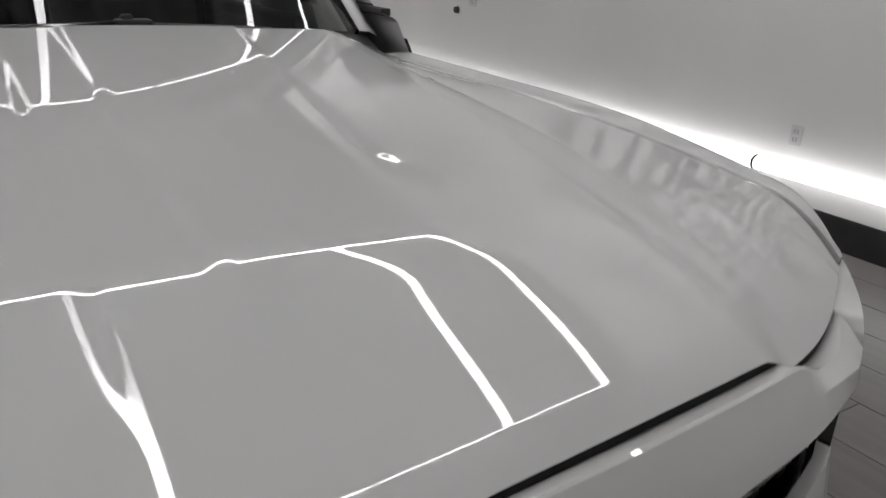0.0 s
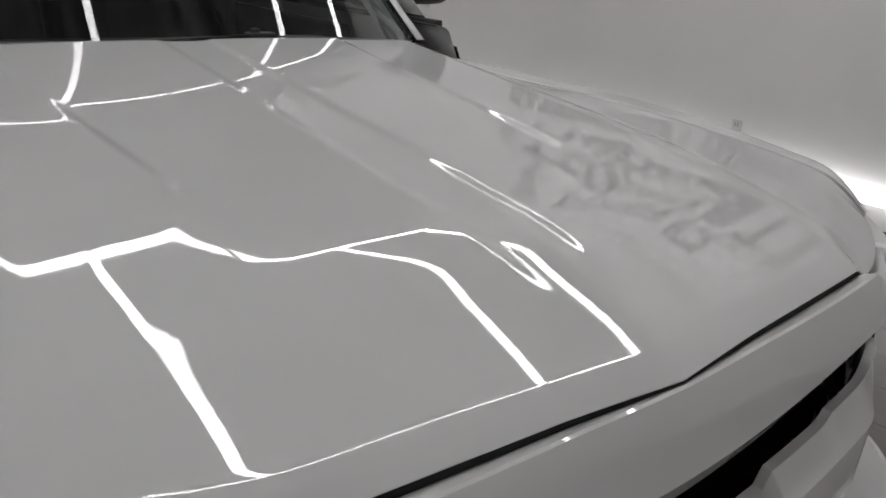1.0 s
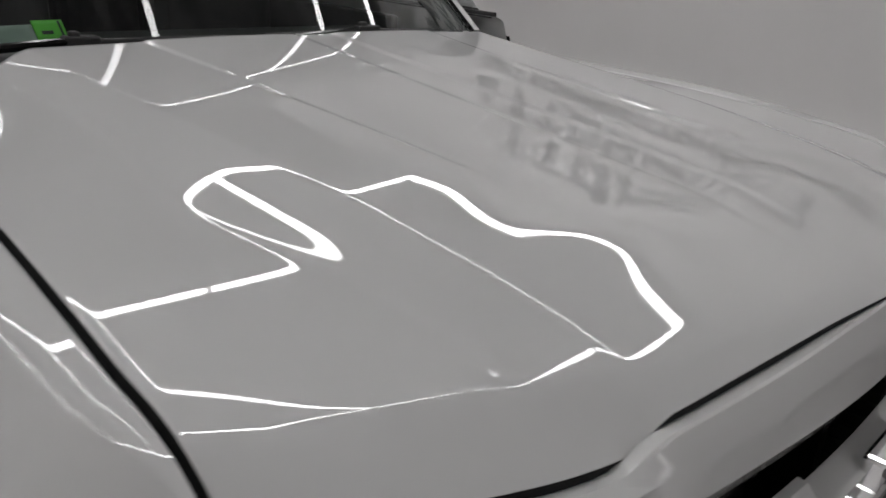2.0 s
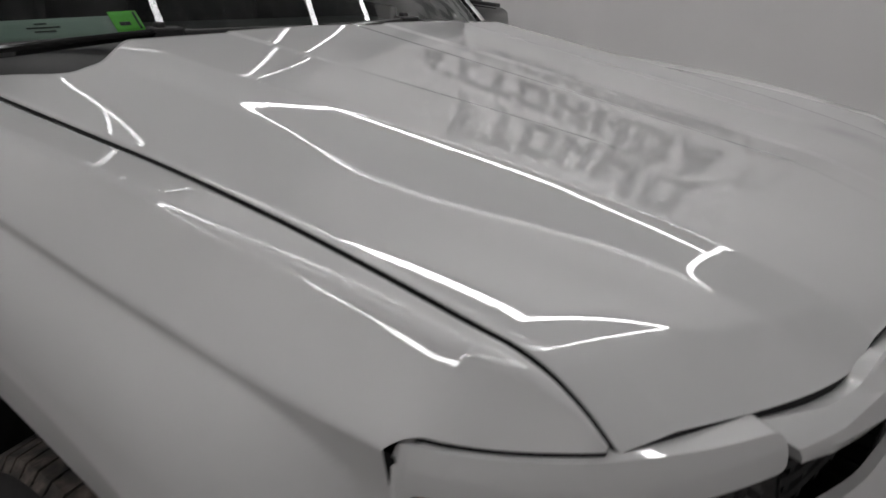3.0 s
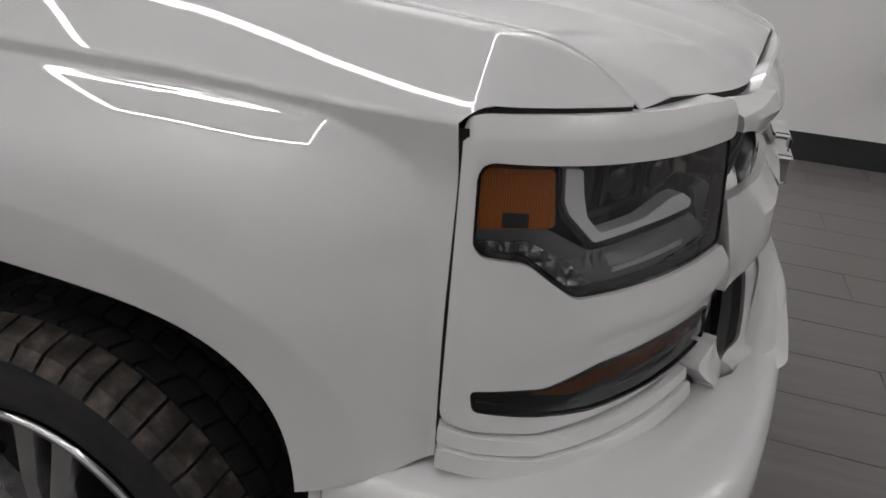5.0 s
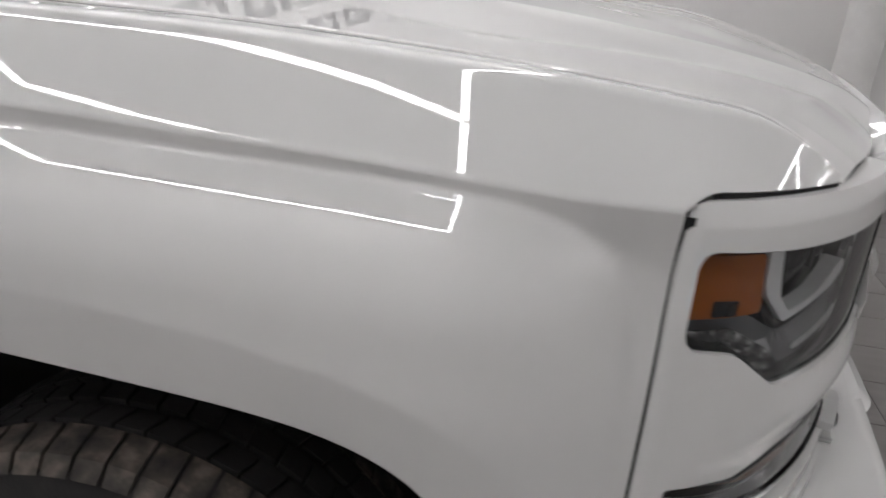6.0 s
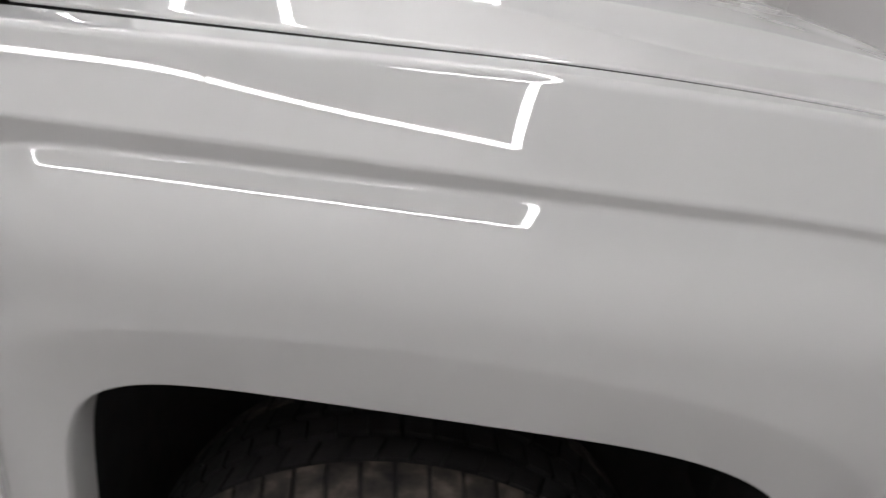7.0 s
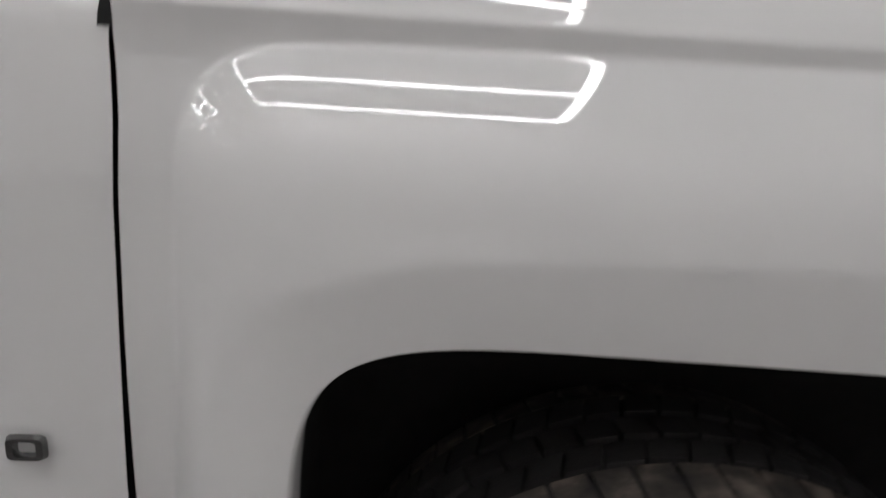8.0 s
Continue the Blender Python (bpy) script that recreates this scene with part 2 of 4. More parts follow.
def light_grid():
    """Two ladders of bare tubes hung under the ceiling, in rectangular cells, and a third one added in front."""
    z, r, gap = 4.0, 0.030, 0.010
    ys = (-3.52, -2.41, 0.28, 2.06, 2.98)

    def fixture(length):
        h = length / 2
        lamp = thing("ceiling_light", "white bare light tube of the ceiling grid", "light", "tubes of the ceiling grid")
        part("tube", cyl(bmesh.new(), (-h + gap, 0, 0), (h - gap, 0, 0), r, 16), TUBE, lamp, "glowing white tube")
        for s in (-1, 1):
            part("end_cap", cyl(bmesh.new(), (s * (h - gap), 0, 0), (s * (h - 0.001), 0, 0), r * 0.85, 12), HOUSING, lamp)
            part("hanger", cyl(bmesh.new(), (s * h * 0.7, 0, r + 0.032), (s * h * 0.7, 0, ROOF - z - 0.042), 0.004, 8), HOUSING, lamp)
        part("holder", box(bmesh.new(), -h * 0.93, h * 0.93, -0.012, 0.012, r + 0.002, r + 0.03), HOUSING, lamp, "white metal tube holder")
        return lamp

    # the last cell is unseen, added to brighten the truck's front
    cells = ((-3.02, 0.54), (-11.02, -7.46), (6.40, 9.96))
    poses = [pose((x0 + x1) / 2 + s * 0.89, y, z) for x0, x1 in cells for y in ys for s in (-1, 1)]
    lamp = fixture(1.78)
    lamp.matrix_basis = poses[0]
    for m in poses[1:]:
        copy_thing(lamp, m)
    for y0, y1 in zip(ys[:-1], ys[1:]):
        n = max(1, round((y1 - y0) / 1.1))
        step = (y1 - y0) / n
        poses = [pose(x, y0 + step * (k + 0.5), z, 0, 0, 90) for c in cells for x in c for k in range(n)]
        lamp = fixture(step - 0.02)
        lamp.matrix_basis = poses[0]
        for m in poses[1:]:
            copy_thing(lamp, m)


def wall_lights():
    y, z, r = WALL_L - 0.062, 0.395, 0.045
    lamp = thing("wall_light", "long white glowing tube fixed low along the wall", "light", "low wall tubes")
    part("tube", cyl(bmesh.new(), (-1.195, 0, 0), (1.195, 0, 0), r, 20), WALL_TUBE, lamp, "glowing white tube")
    for s in (-1.2, 1.2):
        part("end_ring", cyl(bmesh.new(), (s - 0.004, 0, 0), (s + 0.004, 0, 0), r + 0.002, 20), BASE, lamp, "thin dark joint ring")
    part("backplate", box(bmesh.new(), -1.19, 1.19, r + 0.002, 0.058, -0.02, 0.02), HOUSING, lamp)
    xs = [-1.62 + 2.41 * k for k in (-2, -1, 0, 1)]
    lamp.matrix_basis = pose(xs[0] - 1.2, y, z)
    for x in xs[1:]:
        copy_thing(lamp, pose(x - 1.2, y, z))


def wall_outlet(x, z, w, h):
    ob = thing("wall_outlet", "small pale wall outlet plate with dark slots", "outlet", at=(x, WALL_L, z))
    part("plate", box(bmesh.new(), -w / 2, w / 2, -0.012, -0.001, -h / 2, h / 2, 0.003), HOUSING, ob)
    for k in (-1, 1):
        bm = bmesh.new()
        box(bm, -w * 0.2, -w * 0.08, -0.016, -0.0125, k * h * 0.2 - 0.014, k * h * 0.2 + 0.014)
        box(bm, w * 0.08, w * 0.2, -0.016, -0.0125, k * h * 0.2 - 0.014, k * h * 0.2 + 0.014)
        part("socket", bm, DARK_SLOT, ob, "grey slots")


def wall_socket(x, z):
    ob = thing("wall_socket", "small round dark socket outlet on the pale wall", "socket", at=(x, WALL_L, z))
    part("plate", cyl(bmesh.new(), (0, -0.001, 0), (0, -0.008, 0), 0.045, 24), HOUSING, ob)
    part("stem", cyl(bmesh.new(), (0, -0.0085, 0), (0, -0.04, 0), 0.034, 24, 0.03), BASE, ob, "dark round stem")


def wall_lettering():
    """Three rows of the company's sign as plain shapes, one for each character: frames, slabs, wedges and pairs of bars."""
    rows = ((3.20, 0.44, 0.40, 6, -3.08), (2.66, 0.40, 0.335, 10, -3.45), (2.30, 0.2, 0.165, 21, -3.42))
    kinds = (0, 3, 1, 2, 3, 0, 1)
    for z, h, w, count, x0 in rows:
        sign = thing("wall_sign", "row of dark grey sign characters on the pale wall", "sign", "sign rows", at=(x0, WALL_L, z))
        for k in range(count):
            x, st = k * w * 1.13, w * 0.27
            kind = kinds[(k * 3 + count) % 7]
            bm = bmesh.new()
            if kind == 0:
                # open frame
                for x2, x3, z2, z3 in ((x, x + st, 0, h), (x + w * 0.92 - st, x + w * 0.92, 0, h), (x + st, x + w * 0.92 - st, 0, st), (x + st, x + w * 0.92 - st, h - st, h)):
                    box(bm, x2, x3, -0.014, -0.001, z2, z3)
            elif kind == 1:
                # slab with a cap
                box(bm, x + w * 0.33, x + w * 0.33 + st * 1.1, -0.014, -0.001, 0, h - st)
                box(bm, x, x + w * 0.92, -0.014, -0.001, h - st, h)
            elif kind == 2:
                # wedge
                lower = [(x, 0), (x + w * 0.95, 0), (x + w * 0.62, h), (x + w * 0.33, h)]
                rings = [[bm.verts.new((px, dy, pz)) for px, pz in lower] for dy in (-0.014, -0.001)]
                bm.faces.new(rings[0])
                bm.faces.new(rings[1][::-1])
                for j in range(4):
                    bm.faces.new((rings[0][j], rings[1][j], rings[1][(j + 1) % 4], rings[0][(j + 1) % 4]))
            else:
                # pair of bars
                for x2 in (x, x + w * 0.92 - st):
                    box(bm, x2, x2 + st, -0.014, -0.001, 0, h)
                box(bm, x + st, x + w * 0.92 - st, -0.013, -0.001, h * 0.36, h * 0.36 + st * 0.8)
            part("character", bm, LETTER, sign)


def hanging_duct():
    ob = thing("wall_duct", "white wrapped round duct fixed upright to the wall", "duct", at=(2.15, WALL_L - 0.16, 0))
    n = 60
    rings, vs = 70, []
    for i in range(rings):
        z = 0.56 + (ROOF - 0.6) * i / (rings - 1)
        r = 0.13 + 0.002 * math.sin(i * 1.9) + (0.012 * max(0, 1 - i / 3))
        for j in range(n):
            a = 2 * math.pi * j / n
            vs.append((r * math.cos(a), r * math.sin(a), z))
    mesh_object("pipe", vs, grid_faces(rings, n, wrap=True) + [tuple(range(n))[::-1]], DUCT, ob)
    bm = box(bmesh.new(), -0.20, -0.11, 0.06, 0.085, 0.66, 0.69, 0.004)
    box(bm, -0.205, -0.175, 0.05, 0.158, 0.65, 0.70, 0.004)
    part("bracket", bm, HOUSING, ob, "small white wall bracket")


room()
light_grid()
wall_lights()
wall_outlet(-1.42, 0.60, 0.075, 0.12)
wall_outlet(-4.97, 1.14, 0.12, 0.12)
wall_socket(-5.22, 1.03)
wall_lettering()
hanging_duct()

# ---- pickup truck ----
truck = thing("pickup_truck", "clean white pickup truck parked on the tiled floor", "truck")
truck.location = (0, 0, 0.02)
AXLE_X, AXLE_Z, REAR_AXLE = -0.030, 0.392, -3.68


def hood_half_width(x):
    return 0.822 - 0.008 * smooth_step((np.asarray(x) - 0.55) / 0.17)


def hood_front(y):
    y = np.abs(y)
    return 0.888 - 0.09 * y - 0.26 * soft(y - 0.52, 0.03) - 0.12 * soft(y - 0.68, 0.03)


def hood_rear(y):
    y = np.abs(y)
    return -0.355 - 0.08 * y + 0.06 * smooth_step((y - 0.57) / 0.1) - 0.14 * smooth_step((y - 0.70) / 0.11)


def gap_height(x):
    x = np.asarray(x, float)
    return 1.264 + 0.003 * x - 0.096 * np.clip(x, 0, None) ** 2 - 0.045 * (np.clip(x - 0.6, 0, None) / 0.12) ** 2


SLOPE_X = np.arange(-0.60, 1.0, 0.01)


def fall(stations, slopes):
    """The height lost along the hood for a slope that changes from station to station."""
    sl = np.interp(SLOPE_X, stations, slopes)
    sl = np.convolve(np.pad(sl, 2, mode="edge"), (0.1, 0.2, 0.4, 0.2, 0.1), "valid")
    drop = np.concatenate([[0], np.cumsum((sl[1:] + sl[:-1]) / 2 * 0.01)])
    return drop - np.interp(-0.35, SLOPE_X, drop)


FALL_MIDDLE = fall((-0.30, 0.10, 0.45, 0.55, 0.60, 0.64, 0.68, 0.735, 0.79, 0.86), (0.087, 0.088, 0.091, 0.100, 0.076, 0.148, 0.247, 0.252, 0.286, 0.367))
FALL_SIDE = fall((-0.30, 0.10, 0.30, 0.40, 0.47, 0.55, 0.64, 0.73, 0.79, 0.86), (0.078, 0.069, 0.081, 0.105, 0.134, 0.130, 0.170, 0.230, 0.294, 0.365))


def hood_panel(x, y):
    """The pressed panel: a raised middle, a narrow step beside it and a broad facet that falls towards the fender."""
    y = np.abs(y)
    x = np.asarray(x, float)
    middle = 1.3540 - np.interp(x, SLOPE_X, FALL_MIDDLE)
    side = 1.3510 - np.interp(x, SLOPE_X, FALL_SIDE)
    # shallow centre channel
    middle = middle - 0.0026 * (1 - smooth_step((y - 0.036) / 0.026)) * smooth_step((0.80 - x) / 0.25)
    # narrow step, crisp at the rear and spread out in front
    y1 = 0.350 - 0.12 * (x + 0.2)
    w1 = 0.014 + 0.016 * np.clip((x + 0.1) / 0.5, 0, 1) + 0.55 * np.clip(x - 0.42, 0, 0.25)
    z = middle + (side - middle) * smooth_step((y - y1) / w1)
    # crown across the hood, flatter outside the step
    out = np.clip(y - 0.3, 0, None)
    z = z - 0.0637 * (np.minimum(y, 0.3) ** 2 + 0.6 * out) - 0.0002 * out ** 2
    # side facet that grows steeper and a little hollow towards the front
    ya = 0.540 - 0.115 * x
    yb = ya + 0.085 + 0.05 * np.exp(-((x - 0.32) / 0.2) ** 2)
    z = z - (0.1393 * soft(y - ya, 0.002) + 0.0797 * soft(y - ya - 0.035, 0.012) - 0.2190 * soft(y - yb, 0.004))
    # the outer margin meets the fender line
    half = hood_half_width(x)
    return z, ya, yb, half


def hood_body(x, y):
    z, ya, yb, half = hood_panel(x, y)
    z_out = hood_panel(x, half)[0]
    k = soft(np.abs(y) - yb + 0.01, 0.012) / (half - yb + 0.01)
    tip = 0.045 * (np.clip(x - 0.6, 0, None) / 0.12) ** 2
    z = z + (gap_height(x) + tip + 0.001 - z_out) * k - tip * k ** 3
    return z - 0.003 * smooth_step((np.abs(y) - half + 0.016) / 0.016) ** 2


def hood_edge_line(y):
    """The hood's lower front edge: a raised middle with a short step down to each side."""
    y = np.abs(y)
    return 1.198 - 0.022 * y * (y < 0.44) - 0.0097 * (y >= 0.44) - 0.026 * smooth_step((y - 0.44) / 0.07) + 0.012 * smooth_step((y - 0.55) / 0.25)


def hood_edge_height(y):
    """The line of the front edge, never above the panel that rolls down to it."""
    return np.minimum(hood_edge_line(y), hood_body(hood_front(y), y) - 0.004)


def hood_point(x, y):
    z = hood_body(x, y)
    xf = hood_front(y)
    d = xf - x
    wide = smooth_step((np.abs(y) - 0.35) / 0.25)
    depth = 0.034 + 0.048 * wide
    zf = hood_body(xf, y)
    roll = np.clip(soft(1 - d / depth, 0.045), 0, None)
    roll = roll / soft(np.array(1.0), 0.045)
    roll = roll ** (1.6 - 0.55 * wide)
    return z - (zf - hood_edge_height(y)) * np.clip(roll, 0, 1)


def hood():
    nv, nu = 421, 200
    vs = []
    v = np.linspace(-1, 1, nv)
    u = np.linspace(0, 1, nu)
    u = 1 - (1 - u) ** 1.5
    for t in u:
        y0 = v * 0.812
        x = hood_rear(y0) * (1 - t) + hood_front(y0) * t
        y = v * (hood_half_width(x) - 0.0045)
        z = hood_point(x, y)
        vs.append(np.stack([x, y, z], 1))
    top = np.concatenate(vs)
    faces = grid_faces(nu, nv, flip=True)
    # folded hem all round
    n = len(top)
    ring = [j for j in range(nv)] + [i * nv + nv - 1 for i in range(1, nu)] + [(nu - 1) * nv + j for j in range(nv - 2, -1, -1)] + [i * nv for i in range(nu - 2, 0, -1)]
    hem = top[ring] * (0.988, 0.988, 1) + (0, 0, -0.022)
    k = len(ring)
    for i in range(k):
        j = (i + 1) % k
        faces.append((ring[i], ring[j], n + j, n + i))
    mesh_object("hood", np.concatenate([top, hem]), faces, PAINT, truck, "glossy white hood with raised centre and crease lines")
    # black skirt under the rim, so the gap is coloured as shade
    rim_shade = np.concatenate([top[ring] * (0.9996, 0.9996, 1) + (0, 0, -0.0012), top[ring] * (0.9990, 0.9990, 1) + (0, 0, -0.030)])
    mesh_object("hood_seal", rim_shade, grid_faces(2, k, wrap=True), SHADE_BLACK, truck, "black strip painting the gap's shade under the hood's rim")


# ---- fender ----
FENDER_X = np.arange(-0.80, 0.80, 0.01)


def along(values):
    """A smooth run of values at seven stations along the fender."""
    v = np.interp(FENDER_X, (-0.5, -0.3, -0.1, 0.1, 0.25, 0.4, 0.5685), values)
    return np.convolve(np.pad(v, 4, mode="edge"), np.ones(9) / 9, "valid")


CREASE_SLOPE = along((-0.03, -0.012, -0.004, 0.004, -0.015, -0.085, -0.15))
CREASE_RUN = np.cumsum(CREASE_SLOPE) * 0.01
SHOULDER_LEAN = along((0.54, 0.525, 0.547, 0.615, 0.658, 0.711, 0.75))
SHOULDER_ROUND = along((1.0, 1.2, 2.0, 1.06, 1.06, 1.47, 2.2))


def crease_y(x):
    return 0.964 + np.interp(x, FENDER_X, CREASE_RUN) - np.interp(-0.4, FENDER_X, CREASE_RUN)


def crease_z(x):
    return 1.188 - 0.024 * (x + 0.4) - 0.010 * smooth_step((np.asarray(x) - 0.25) / 0.27)


def arch_radius(a):
    a = a + 0.038
    c, s = np.cos(a), np.sin(a)
    p = np.where(c > 0, 4.4, 7.0)
    return (np.abs(c / np.where(c > 0, 0.420, 0.425)) ** p + np.abs(s / 0.371) ** p) ** (-1 / p)


ARCH_Z = 0.55


def side_y(x, z, d):
    """How far the side stands out at x, z; d is the distance from the wheel opening's edge."""
    zr = z - crease_z(x) + 1.175
    base = crease_y(x) - 0.28 * soft(1.174 - zr, 0.001) + 0.28 * soft(1.137 - 0.02 * smooth_step((x - 0.36) / 0.15) - zr, 0.005) + 0.009 * smooth_step((1.12 - z) / 0.2) * smooth_step((x - 0.47) / 0.1) - 0.03 * smooth_step((0.95 - z) / 0.5)
    base = base - 0.045 * soft(1.10 - z, 0.02) * smooth_step((-0.44 - x) / 0.1)
    # flare round the wheel opening, with rounded upper corners
    c = np.clip(zr - 1.038, 0, None)
    g = 0.86 * soft(x - 0.370, 0.040) + soft(-0.39 - x, 0.030)
    e = (c ** 2.4 + g ** 2.4 + 1e-12) ** (1 / 2.4)
    flare = 1.014 + 0.012 * (x - 0.1) - 0.5 * np.clip(0.970 - crease_y(x), 0, None) * smooth_step((zr - 0.95) / 0.15) - 3.7 * e ** 2 - 0.02 * soft(0.93 - z, 0.04)
    y = soft_max(flare, base, 0.0012 + 0.0035 * smooth_step((x - 0.38) / 0.1) * smooth_step((1.11 - z) / 0.06))
    return y - 0.20 * soft(0.088 - d, 0.002)


def rear_x(z):
    z = np.asarray(z, float)
    return -0.549 + 0.004 * smooth_step((z - 1.02) / 0.13) + 0.12 * np.clip(z - 1.16, 0, None) - 0.045 * np.clip(1.10 - z, 0, 0.35)


def fender(side):
    xs = np.linspace(-0.542, 0.5685, 116)
    zs_front = np.linspace(0.756, crease_z(0.5685), 34)[:-1]
    zs_rear = np.linspace(crease_z(-0.542), 0.42, 60)[1:]
    outer = [(0.5685, z) for z in zs_front] + [(x, crease_z(x)) for x in xs[::-1]] + [(float(rear_x(z)), z) for z in zs_rear]
    nf = len(zs_front)
    outer = np.array(outer)
    ang = np.arctan2(outer[:, 1] - ARCH_Z, outer[:, 0])
    ang = np.where(ang < -1.6, ang + 2 * np.pi, ang)
    ra = arch_radius(ang)
    ro = np.hypot(outer[:, 0], outer[:, 1] - ARCH_Z)
    nt = 96
    ts = np.linspace(0, 1, nt) ** 1.15
    vs = []
    # turned-in lip of the opening first
    for back, r_in in ((0.06, -0.004), (0.012, -0.004)):
        x, z = (ra + r_in) * np.cos(ang), ARCH_Z + (ra + r_in) * np.sin(ang)
        y = side_y(ra * np.cos(ang), ARCH_Z + ra * np.sin(ang), 0 * ra) - back
        vs.append(np.stack([x, side * y, z], 1))
    for t in ts:
        r = ra + (ro - ra) * t
        x, z = r * np.cos(ang), ARCH_Z + r * np.sin(ang)
        y = side_y(x, z, r - ra)
        vs.append(np.stack([x, side * y, z], 1))
    no = len(outer)
    verts = list(np.concatenate(vs))
    faces = grid_faces(nt + 2, no, flip=side < 0)
    # shoulder: from the crease up and over to the hood gap
    start = (nt + 1) * no
    x_tip = 0.716
    extra = np.linspace(0.5685, x_tip, 22)[1:]
    cols = [(xs[k], start + nf + len(xs) - 1 - k) for k in range(len(xs))]
    nrow = 41
    table = []
    for x, idx in cols:
        col = [idx]
        for k in range(1, nrow):
            verts.append(shoulder(x, k / (nrow - 1), side))
            col.append(len(verts) - 1)
        table.append(col)
    for x in extra:
        col = []
        for k in range(nrow):
            verts.append(shoulder(x, k / (nrow - 1), side))
            col.append(len(verts) - 1)
        table.append(col)
    for a, b in zip(table[:-1], table[1:]):
        for k in range(nrow - 1):
            q = (a[k], b[k], b[k + 1], a[k + 1])
            faces.append(q if side < 0 else q[::-1])
    # flange down into the hood gap, and at the front and rear
    down = []
    for col in table:
        v = verts[col[-1]]
        verts.append((v[0], v[1] - side * 0.001, v[2] - 0.03))
        down.append(len(verts) - 1)
    for k in range(len(table) - 1):
        q = (table[k][-1], table[k + 1][-1], down[k + 1], down[k])
        faces.append(q if side < 0 else q[::-1])
    mesh_object("fender", verts, faces, PAINT, truck, "glossy white front fender with squared wheel opening")
    # black drop below the tip's edge: painted shade for the lamp gap
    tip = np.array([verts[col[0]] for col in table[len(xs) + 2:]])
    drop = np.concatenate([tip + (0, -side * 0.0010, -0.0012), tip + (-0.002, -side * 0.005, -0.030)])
    mesh_object("tip_seal", drop, grid_faces(2, len(tip), flip=side > 0), SHADE_BLACK, truck, "black strip painting the shade below the fender's pointed tip")


def shoulder(x, t, side):
    """From the crease a steep, slightly round face to a tight roll, then a shelf that falls a little towards the hood gap; cut round the lamp's corner."""
    trim = 0.0
    if x <= 0.5685:
        yl, zl = float(crease_y(x)), float(crease_z(x))
    else:
        k = (x - 0.5685) / (0.716 - 0.5685)
        y0 = float(crease_y(0.5685))
        yl = y0 - 0.0148 * k - (y0 - 0.0148 - 0.822) * k ** 1.65
        zl = float(crease_z(0.5685)) + 0.0165 * k
        trim = 0.0165 * (1 - (1 - min(1.0, k * 5)) ** 2 - k)
    yu, zu = float(hood_half_width(x)) + 0.0045, float(gap_height(x))
    rise = max(zu + 0.003 - zl, 0.002)
    lean, bow = float(np.interp(x, FENDER_X, SHOULDER_LEAN)), float(np.interp(x, FENDER_X, SHOULDER_ROUND))
    h = 0.91 * rise
    fit = min(1.0, max(0.0, yl - yu - 0.006) / (lean * rise + bow * rise * rise / 2))
    lean, bow = lean * fit, bow * fit
    face = np.array((yl - lean * h - bow * h * h / 2, zl + h))
    peak = face + np.array((-lean - bow * h, 1)) * (rise - h)
    gap = np.array((yu, zu))
    span = peak - gap
    inner = peak - span * min(0.9, 0.016 / max(float(np.hypot(*span)), 1e-6))
    t = t + (1 - t) * 0.45 * min(0.9, trim / h)
    if t < 0.45:
        w = h * t / 0.45
        p = np.array((yl - lean * w - bow * w * w / 2, zl + w))
    elif t < 0.75:
        q = (t - 0.45) / 0.3
        p = (1 - q) ** 2 * face + 2 * q * (1 - q) * peak + q * q * inner
    else:
        q = (t - 0.75) / 0.25
        p = (1 - q) * inner + q * gap - np.array((0, 0.002 * max(0.0, (q - 0.8) / 0.2) ** 2))
    return (x, side * float(p[0]), float(p[1]))


# ---- front skin: plan curve of lamps and grille ----
def skin(s):
    s = np.asarray(s, float)
    k = np.clip(s, 0, 1)
    x = (1 - k) ** 3 * 0.578 + 3 * k * (1 - k) ** 2 * 0.70 + 3 * k * k * (1 - k) * 0.80 + k ** 3 * 0.853
    y = (1 - k) ** 3 * 0.928 + 3 * k * (1 - k) ** 2 * 0.90 + 3 * k * k * (1 - k) * 0.76 + k ** 3 * 0.59
    x = x + 0.366 * np.minimum(s, 0)
    y = y - 0.084 * np.minimum(s, 0)
    j = np.clip(s - 1, 0, 2)
    return np.where(s <= 1, x, 0.853 + 0.047 * (1 - (1 - j) ** 2)), np.where(s <= 1, y, 0.59 * (1 - j))


def skin_point(s, z, off, side):
    x, y = skin(s)
    x1, y1 = skin(s + 0.01)
    x0, y0 = skin(s - 0.01)
    tx, ty = x1 - x0, y1 - y0
    n = np.hypot(tx, ty) + 1e-9
    nx, ny = -ty / n, tx / n
    return np.stack([x + nx * off, side * (y + ny * off), z + 0 * x], -1)


def rounded(points, r, n=5):
    out = []
    k = len(points)
    for i in range(k):
        p0, p1, p2 = (np.array(points[(i + d) % k], float) for d in (-1, 0, 1))
        sc = np.array((0.42, 1.0))
        a, b = (p0 - p1) * sc, (p2 - p1) * sc
        la, lb = np.hypot(*a), np.hypot(*b)
        q = min(r, la * 0.45, lb * 0.45)
        s, e = p1 + a / la * q / sc, p1 + b / lb * q / sc
        for j in range(n):
            t = j / (n - 1)
            out.append((1 - t) ** 2 * s + 2 * t * (1 - t) * p1 + t * t * e)
    return [tuple(p) for p in out]


def dense(points, step=0.02):
    out = []
    for p, q in zip(points, points[1:] + points[:1]):
        n = max(1, int(math.hypot((q[0] - p[0]) * 0.42, q[1] - p[1]) / step))
        out += [(p[0] + (q[0] - p[0]) * j / n, p[1] + (q[1] - p[1]) * j / n) for j in range(n)]
    return out


